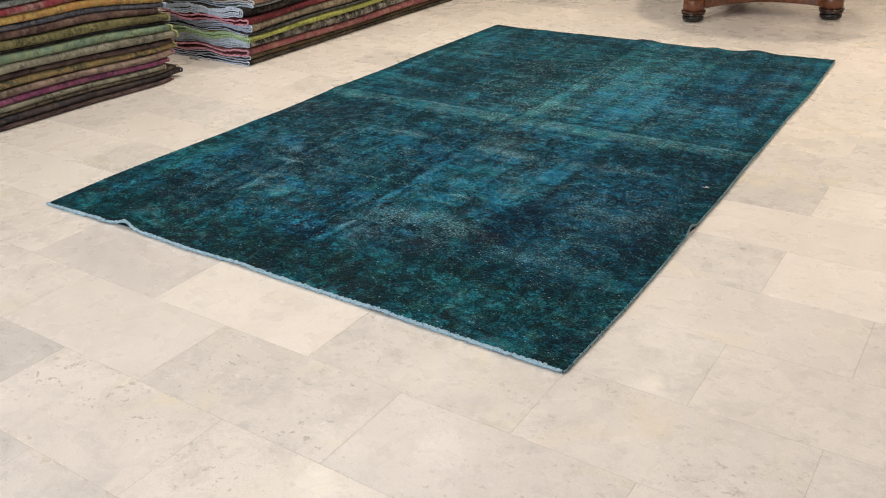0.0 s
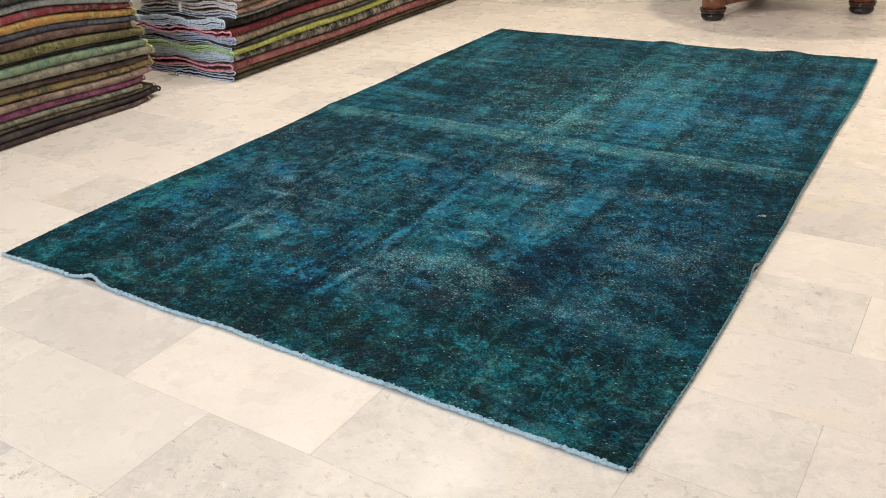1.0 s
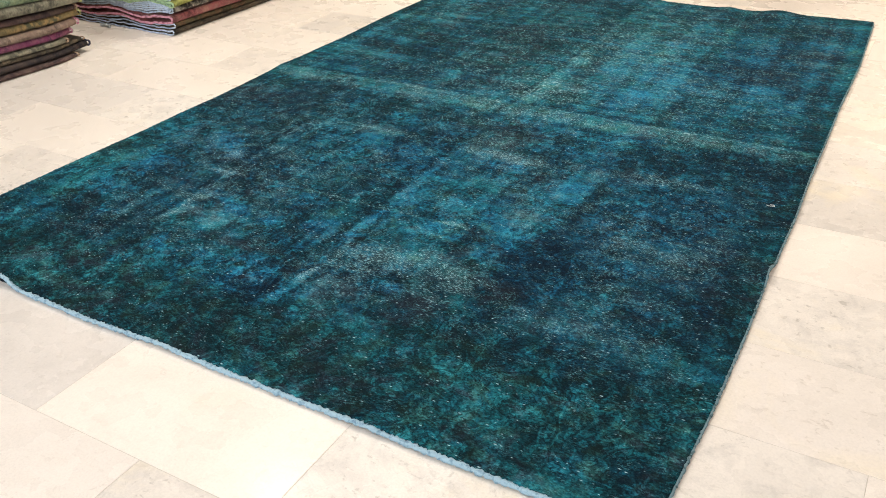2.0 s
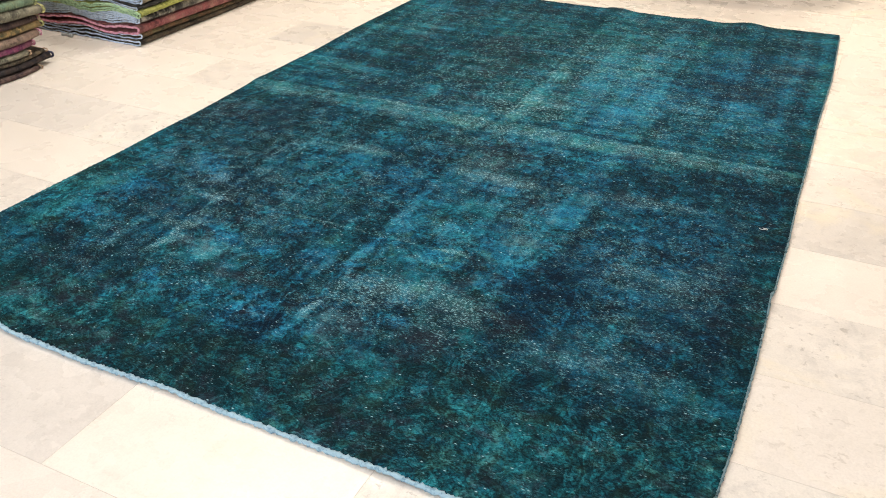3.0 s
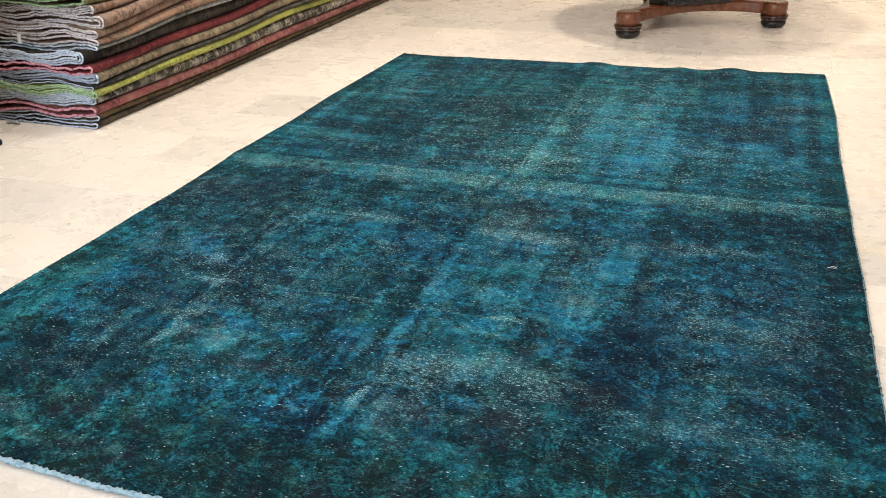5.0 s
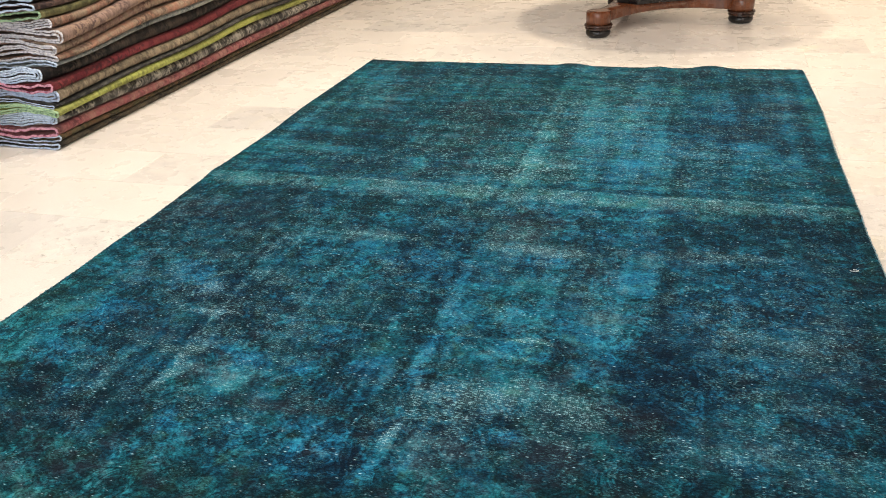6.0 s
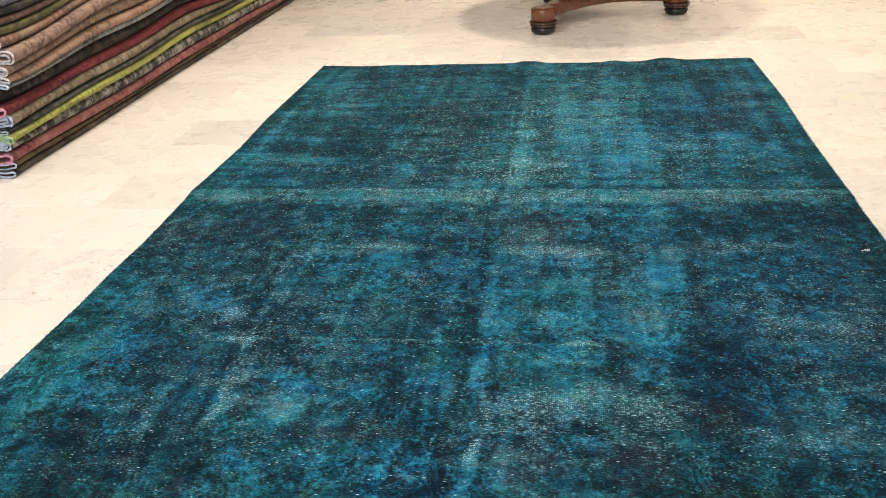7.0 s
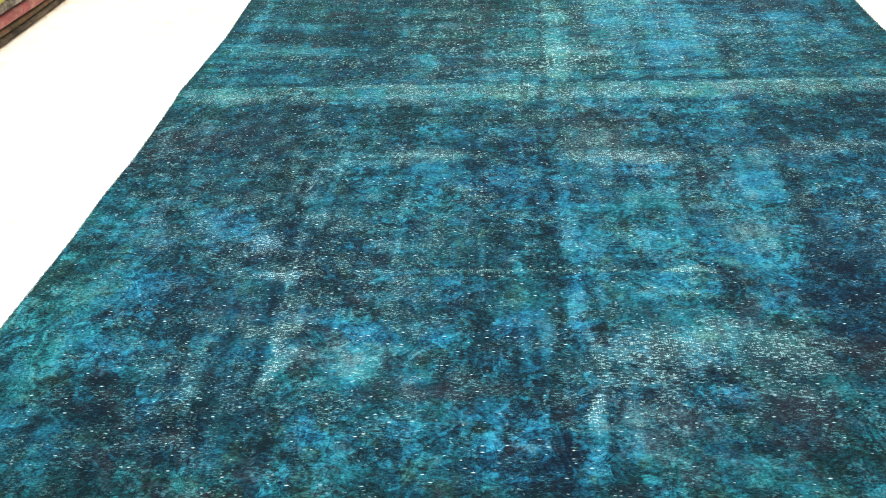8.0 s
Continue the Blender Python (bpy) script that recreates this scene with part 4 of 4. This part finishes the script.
TALL_LAYERS = [
    (0.026, "dark brown wool rug folded flat beneath a stack", W_BROWN, GREY_BLUE, 0.0, 0.000),
    (0.024, "olive and rust wool rug folded in a stack", W_OLIVE, PALE_BLUE, 0.01, 0.004),
    (0.040, "rose red wool rug folded with pink edges", W_PINK, PINK_WOOL, 0.01, 0.012),
    (0.056, "black and ivory patterned rug folded in a stack", W_BLACKWHITE, PALE_BLUE, 0.01, 0.020),
    (0.039, "lime green wool rug folded with green edges", W_LIME, GREEN_WOOL, 0.01, 0.028),
    (0.018, "charcoal grey wool rug folded in a stack", W_CHARCOAL, GREY_BLUE, 0.02, 0.034),
    (0.044, "taupe wool rug folded with grey blue edges", W_TAN, GREY_BLUE, 0.02, 0.030),
    (0.034, "dark red wool rug folded with pink edges", W_RED, PINK_WOOL, 0.02, 0.032),
    (0.056, "black wool rug folded with pale blue edges", W_BLACK, PALE_BLUE, 0.02, 0.018),
    (0.027, "silver grey wool rug folded in a stack", W_GREY, PALE_BLUE, 0.05, 0.034),
    (0.035, "orange tan wool rug folded with white edges", W_ORANGE, WHITE_WOOL, 0.06, 0.046),
    (0.046, "salmon and orange wool rug folded with white edges", W_SALMON, WHITE_WOOL, 0.06, 0.036),
    (0.048, "mauve tan wool rug folded with white edges", W_MAUVE, WHITE_WOOL, 0.07, 0.050),
    (0.032, "golden orange wool rug folded in a stack", W_ORANGE, WHITE_WOOL, 0.08, 0.040),
    (0.032, "moss green wool rug folded with green edges", W_MOSS, GREEN_WOOL, 0.05, 0.028),
    (0.028, "maroon brown wool rug folded in a stack", W_MAROON, PALE_BLUE, 0.02, 0.026),
    (0.036, "black wool rug folded with pale blue edges", W_BLACK, PALE_BLUE, 0.02, 0.022),
    (0.034, "slate blue wool rug folded in a stack", W_SLATE, PALE_BLUE, 0.02, 0.026),
    (0.030, "dark brown wool rug folded in a stack", W_BROWN, PINK_WOOL, 0.02, 0.030),
    (0.030, "taupe wool rug folded on top of a stack", W_TAN, PALE_BLUE, 0.02, 0.026),
]
rug_stack(TALL_LAYERS, 1.0, tall_face, 1.778, 5.5, 0.72, tall_sway, 11, "tall stack of folded rugs")


def low_face(y):
    return float(np.interp(y, [-1.2, 0.4, 0.9, 1.27, 1.42], [-1.02, -0.975, -0.955, -0.915, -0.935]))


def low_sway(x, y, z):
    fall = max(0.0, min(1.0, (y - 0.85) / 0.65))
    return z * (-0.11 * fall * fall * (3 - 2 * fall)) + min(1.0, z / 0.3) * 0.005 * math.sin(7.3 * y + 2.0 + 9.0 * z)


LOW_LAYERS = [
    (0.022, "dark maroon wool rug folded flat beneath a stack", W_DARKMAROON, TAN_WOOL, -0.04, 0.0),
    (0.034, "near-black navy wool rug folded in a stack", W_NAVY, NAVY_WOOL, 0.07, 0.004),
    (0.021, "dark brown wool rug folded with tan edges", W_BROWN, TAN_WOOL, 0.035, -0.004),
    (0.028, "grey sage wool rug folded in a stack", W_SAGE, TAN_WOOL, -0.06, 0.002),
    (0.034, "plum purple wool rug folded in a stack", W_PURPLE, PINK_WOOL, 0.0, 0.0),
    (0.036, "rosy taupe wool rug folded in a stack", W_ROSE, PINK_WOOL, 0.02, 0.002),
    (0.036, "moss and gold wool rug folded in a stack", W_GOLDMOSS, YELLOW_WOOL, 0.045, -0.004),
    (0.029, "dark maroon wool rug folded in a stack", W_DARKMAROON, TAN_WOOL, 0.03, -0.008),
    (0.046, "grey sage wool rug folded with pale edges", W_SAGE, YELLOW_WOOL, 0.03, 0.004),
    (0.041, "sage teal wool rug folded in a stack", W_TEAL, YELLOW_WOOL, 0.025, 0.006),
    (0.017, "navy wool rug folded thin in a stack", W_NAVY, NAVY_WOOL, 0.02, -0.010),
    (0.046, "moss green wool rug folded with pale edges", W_MOSS, YELLOW_WOOL, 0.02, 0.004),
    (0.037, "reddish brown wool rug folded in a stack", W_MAROON, TAN_WOOL, -0.03, 0.0),
    (0.030, "slate blue wool rug folded in a stack", W_SLATE, GREY_BLUE, 0.02, -0.006),
    (0.040, "gold yellow wool rug folded with pale edges", W_GOLD, YELLOW_WOOL, 0.02, 0.004),
    (0.036, "crimson floral wool rug folded in a stack", W_CRIMSON, TAN_WOOL, 0.0, 0.0),
    (0.034, "grey mauve floral rug folded in a stack", W_GREY, GREY_BLUE, -0.01, 0.0),
    (0.030, "charcoal wool rug folded in a stack", W_CHARCOAL, GREY_BLUE, 0.0, 0.0),
    (0.032, "taupe wool rug folded in a stack", W_TAN, TAN_WOOL, 0.0, 0.0),
    # the last six are unseen, added as height to shade the gap behind
    (0.040, "unseen dark red wool rug added above a stack", W_RED, TAN_WOOL, 0.0, 0.0),
    (0.046, "unseen moss green wool rug added above a stack", W_MOSS, YELLOW_WOOL, 0.02, 0.0),
    (0.046, "plum purple wool rug folded in a stack", W_PURPLE, PINK_WOOL, -0.02, 0.0),
    (0.046, "slate blue wool rug folded in a stack", W_SLATE, GREY_BLUE, 0.01, 0.0),
    (0.046, "maroon brown wool rug folded in a stack", W_MAROON, TAN_WOOL, 0.0, 0.0),
    (0.046, "unseen grey sage wool rug added on top of a stack", W_SAGE, TAN_WOOL, 0.0, 0.0),
]
rug_stack(LOW_LAYERS, 1.0, low_face, -1.3, 1.385, 0.75, low_sway, 23, "stack of folded rugs by the wall", "end")


# ---- small tags on the tall stack and a stray thread on the rug ----
TAG_PAPER = plaster("tag_paper", (0.80, 0.80, 0.78))
TAG_CLOTH = plaster("grey_tag_cloth", (0.42, 0.45, 0.46))


def price_tag():
    thing = tagged(new("price_tag"), "small white paper tag hanging from a folded rug", "tag")
    bm = bmesh.new()
    rows = []
    for k in range(6):
        t = k / 5
        bow = 0.004 * math.sin(math.pi * t)
        rows.append([bm.verts.new((-1.034 + dx - 0.006 * t, 1.762 - bow + dy, 0.384 - 0.040 * t)) for dx, dy in ((-0.011, 0), (0.011, -0.003), (0.011, -0.002), (-0.011, 0.001))])
    grid_faces(bm, rows, closed=True)
    bm.faces.new(rows[0][::-1])
    bm.faces.new(rows[-1])
    bmesh.ops.recalc_face_normals(bm, faces=bm.faces)
    part("card", bm, TAG_PAPER, thing, smooth=False)
    bm = bmesh.new()
    tube(bm, [(-1.034, 1.761, 0.382), (-1.033, 1.768, 0.392), (-1.032, 1.785, 0.400)], 0.0009, 5)
    part("string", bm, TAG_PAPER, thing)


def cloth_tag(x, y, turn):
    thing = tagged(new("cloth_tag"), "small grey cloth tag curled on the floor", "tag", "cloth tags by the stack")
    bm = bmesh.new()
    tube(bm, [(x + d * math.cos(turn), y + d * math.sin(turn), 0.0085 + 0.002 * math.sin(90 * d)) for d in (-0.016, -0.013, -0.006, 0.0, 0.006, 0.013, 0.016)], 0.0075, 8, 0.15, random.Random(4))
    part("cloth", bm, TAG_CLOTH, thing)


price_tag()
cloth_tag(-1.185, 1.742, 0.2)
cloth_tag(-1.148, 1.738, -0.3)
lint = tagged(new("stray_thread"), "short white curled thread lying on the rug", "thread")
bm = bmesh.new()
tube(bm, [(2.030 + 0.013 * math.sin(0.55 * k), 1.257 + 0.006 * math.cos(0.55 * k) + 0.0005 * k, 0.0146 + 0.0004 * (k % 3)) for k in range(8)], 0.0007, 6)
part("strand", bm, TAG_PAPER, lint)


# ---- pedestal table ----
def pedestal_table():
    thing = tagged(new("pedestal_table"), "round mahogany pedestal table on a concave three-footed base", "table")
    centre = Vector((1.338, 4.300))
    feet = [Vector((1.082, 3.862)), Vector((1.822, 4.266)), Vector((1.108, 4.700))]
    for foot in feet:
        bm = bmesh.new()
        lathe(bm, [(0.030, 0.002), (0.050, 0.003), (0.062, 0.011), (0.067, 0.024), (0.064, 0.036), (0.057, 0.041)], foot)
        part("bun_foot", bm, EBONISED, thing, "black turned bun foot")
        bm = bmesh.new()
        lathe(bm, [(0.057, 0.0412), (0.068, 0.0425), (0.0725, 0.048), (0.069, 0.0535), (0.063, 0.0550), (0.072, 0.0565), (0.077, 0.0625), (0.073, 0.0690), (0.063, 0.0705)], foot)
        part("foot_ring", bm, DARK_MAHOGANY, thing, "dark glossy turned ring")
        bm = bmesh.new()
        lathe(bm, [(0.063, 0.071), (0.066, 0.073), (0.067, 0.130), (0.063, 0.136), (0.02, 0.137)], foot)
        part("foot_block", bm, MAHOGANY, thing)
    # platform with three hollowed sides
    outline, arches = [], []
    for k in range(3):
        a, b = feet[k], feet[(k + 1) % 3]
        inward = (centre - (a + b) / 2).normalized()
        for j in range(1, 16):
            t = j / 16
            along = a.lerp(b, t)
            hollow = math.sin(math.pi * t)
            arches.append(hollow)
            outline.append(along + inward * ((0.105 if k == 0 else 0.035) * hollow - 0.050 * (1 - hollow) ** 3))
    bm = bmesh.new()
    rows = []
    for inset, z, arch in ((0.006, 0.072, 0.016), (0.0, 0.076, 0.016), (0.0, 0.128, 0.0), (0.006, 0.1325, 0.0)):
        rows.append([bm.verts.new((*(p + (centre - p).normalized() * inset), z + arch * a)) for p, a in zip(outline, arches)])
    grid_faces(bm, rows, closed=True)
    bm.faces.new(rows[0][::-1])
    bm.faces.new(rows[-1])
    bmesh.ops.recalc_face_normals(bm, faces=bm.faces)
    part("platform", bm, MAHOGANY, thing)

    def prism(name, material, radius, z0, z1, top=1.0, turn=0.0, bevel=0.010):
        bm = bmesh.new()
        rows = []
        for scale, z in ((1.0, z0), (1.0, z0 + 0.6 * (z1 - z0)), (top, z1)):
            ring = []
            for k in range(3):
                angle = math.atan2(*(feet[k] - centre).yx) + turn
                for d in (-0.26, 0.26):
                    ring.append(bm.verts.new((centre.x + radius * scale * math.cos(angle + d), centre.y + radius * scale * math.sin(angle + d), z)))
            rows.append(ring)
        grid_faces(bm, rows, closed=True)
        bm.faces.new(rows[0][::-1])
        bm.faces.new(rows[-1])
        bmesh.ops.recalc_face_normals(bm, faces=bm.faces)
        bmesh.ops.bevel(bm, geom=list(bm.edges), offset=bevel, segments=2, affect="EDGES", profile=0.5)
        return part(name, bm, material, thing, smooth=False)

    prism("plinth", EBONISED, 0.262, 0.133, 0.168, 0.98, 0.0, 0.004)
    prism("pedestal", MAHOGANY, 0.240, 0.1685, 0.690, 0.62)
    bm = bmesh.new()
    lathe(bm, [(0.02, 0.6905), (0.20, 0.692), (0.61, 0.700), (0.640, 0.708), (0.655, 0.724), (0.655, 0.740), (0.647, 0.748), (0.02, 0.750)], centre, 64)
    part("tabletop", bm, MAHOGANY, thing)
    return thing


pedestal_table()


# ---- rugs piled along the far end ----
def flat_sway(x, y, z):
    return 0.0


FAR_EDGE = selvage("dim_grey_selvage", (0.36, 0.40, 0.46), (0.18, 0.21, 0.26))
FAR_DARK = [
    (0.05, "charcoal wool rug folded in a far pile", W_CHARCOAL, FAR_EDGE, 0.0, 0.0),
    (0.05, "black wool rug folded in a far pile", W_BLACK, FAR_EDGE, 0.0, 0.0),
    (0.05, "slate blue wool rug folded in a far pile", W_SLATE, FAR_EDGE, 0.0, 0.0),
]
FAR_PALE = [
    (0.05, "slate blue wool rug folded in a far pile", W_SLATE, FAR_EDGE, 0.0, 0.0),
    (0.05, "silver grey wool rug folded in a far pile", W_GREY, FAR_EDGE, 0.0, 0.0),
    (0.05, "mauve tan wool rug folded in a far pile", W_MAUVE, TAN_WOOL, 0.0, 0.0),
]
rug_stack(FAR_DARK, 1.0, lambda y: 2.21, 5.32, 6.4, 0.60, flat_sway, 31, "dark pile of folded rugs")
rug_stack(FAR_PALE, 1.0, lambda y: -0.01, 5.14, 6.4, 0.40, flat_sway, 37, "pale pile of folded rugs")


# ---- marble floor ----
TILE_X, TILE_Y, ROW0, JOINT = 0.6, 0.2985, 0.022, 0.0012
bm = bmesh.new()
box(bm, X0 - 0.15, Y_BACK - 0.15, -0.05, X1 + 0.15, Y_FRONT + 0.15, -0.0006)
floor = tagged(part("floor", bm, GROUT, smooth=False), "cream marble tile floor laid in running bond", "floor", kind="structure")
BRIGHT_TILES = {(1, -2), (1, -1), (3, 1), (4, 2), (3, 3), (4, 4)}
GREY_TILES = {(2, -1), (3, 4), (3, 2), (4, 6), (3, 12), (1, 11), (2, -2), (3, 0), (0, -3), (1, -4), (4, 9), (-1, 13), (4, -1)}


def tile_mesh(name, material):
    bm = bmesh.new()
    x, y, lip = TILE_X / 2 - JOINT / 2, TILE_Y / 2 - JOINT / 2, 0.0005
    rows = []
    for inset, z in ((0, -0.010), (0, -lip), (lip, 0.0)):
        rows.append([bm.verts.new((sx * (x - inset), sy * (y - inset), z)) for sx, sy in ((-1, -1), (1, -1), (1, 1), (-1, 1))])
    grid_faces(bm, rows, closed=True)
    bm.faces.new(rows[-1])
    data = bpy.data.meshes.new(name)
    bm.to_mesh(data)
    bm.free()
    data.materials.append(material)
    return data


TILE_CREAM, TILE_GREY, TILE_SMOOTH, TILE_BRIGHT = (tile_mesh("tile", m) for m in (CREAM_MARBLE, GREY_MARBLE, SMOOTH_MARBLE, BRIGHT_MARBLE))
tile_rng = random.Random(9)
rest_verts, rest_faces = [], []
for row in range(-15, 31):
    for column in range(-7, 12):
        left = TILE_X * column + (0.3 if row % 2 else 0.0)
        low = ROW0 + TILE_Y * row
        if left < X0 - 0.7 or left > X1 or low > Y_FRONT or low < Y_BACK - 0.3:
            continue
        cx, cy = left + TILE_X / 2, low + TILE_Y / 2
        lift, tip = tile_rng.uniform(-0.00015, 0.00015), tile_rng.uniform(-0.05, 0.05)
        if -2.2 < cx < 3.7 and -1.4 < cy < 5.6:
            grey = (column, row) in GREY_TILES
            tile = new("tile", TILE_GREY if grey else TILE_BRIGHT if (column, row) in BRIGHT_TILES else TILE_SMOOTH if cx < -0.1 or cy > 2.6 else TILE_CREAM)
            tile.parent = floor
            tile.matrix_basis = pose(cx, cy, lift, 0, 0, 0)
        else:
            base = len(rest_verts)
            hx, hy = TILE_X / 2 - JOINT / 2, TILE_Y / 2 - JOINT / 2
            for z in (-0.010, lift):
                rest_verts += [(cx - hx, cy - hy, z), (cx + hx, cy - hy, z), (cx + hx, cy + hy, z), (cx - hx, cy + hy, z)]
            rest_faces += [[base + 4, base + 5, base + 6, base + 7]] + [[base + k, base + (k + 1) % 4, base + 4 + (k + 1) % 4, base + 4 + k] for k in range(4)]
data = bpy.data.meshes.new("outer_tiles")
data.from_pydata(rest_verts, [], rest_faces)
data.materials.append(CREAM_MARBLE)
outer = tagged(new("outer_tiles", data), kind="stuff")
outer.parent = floor
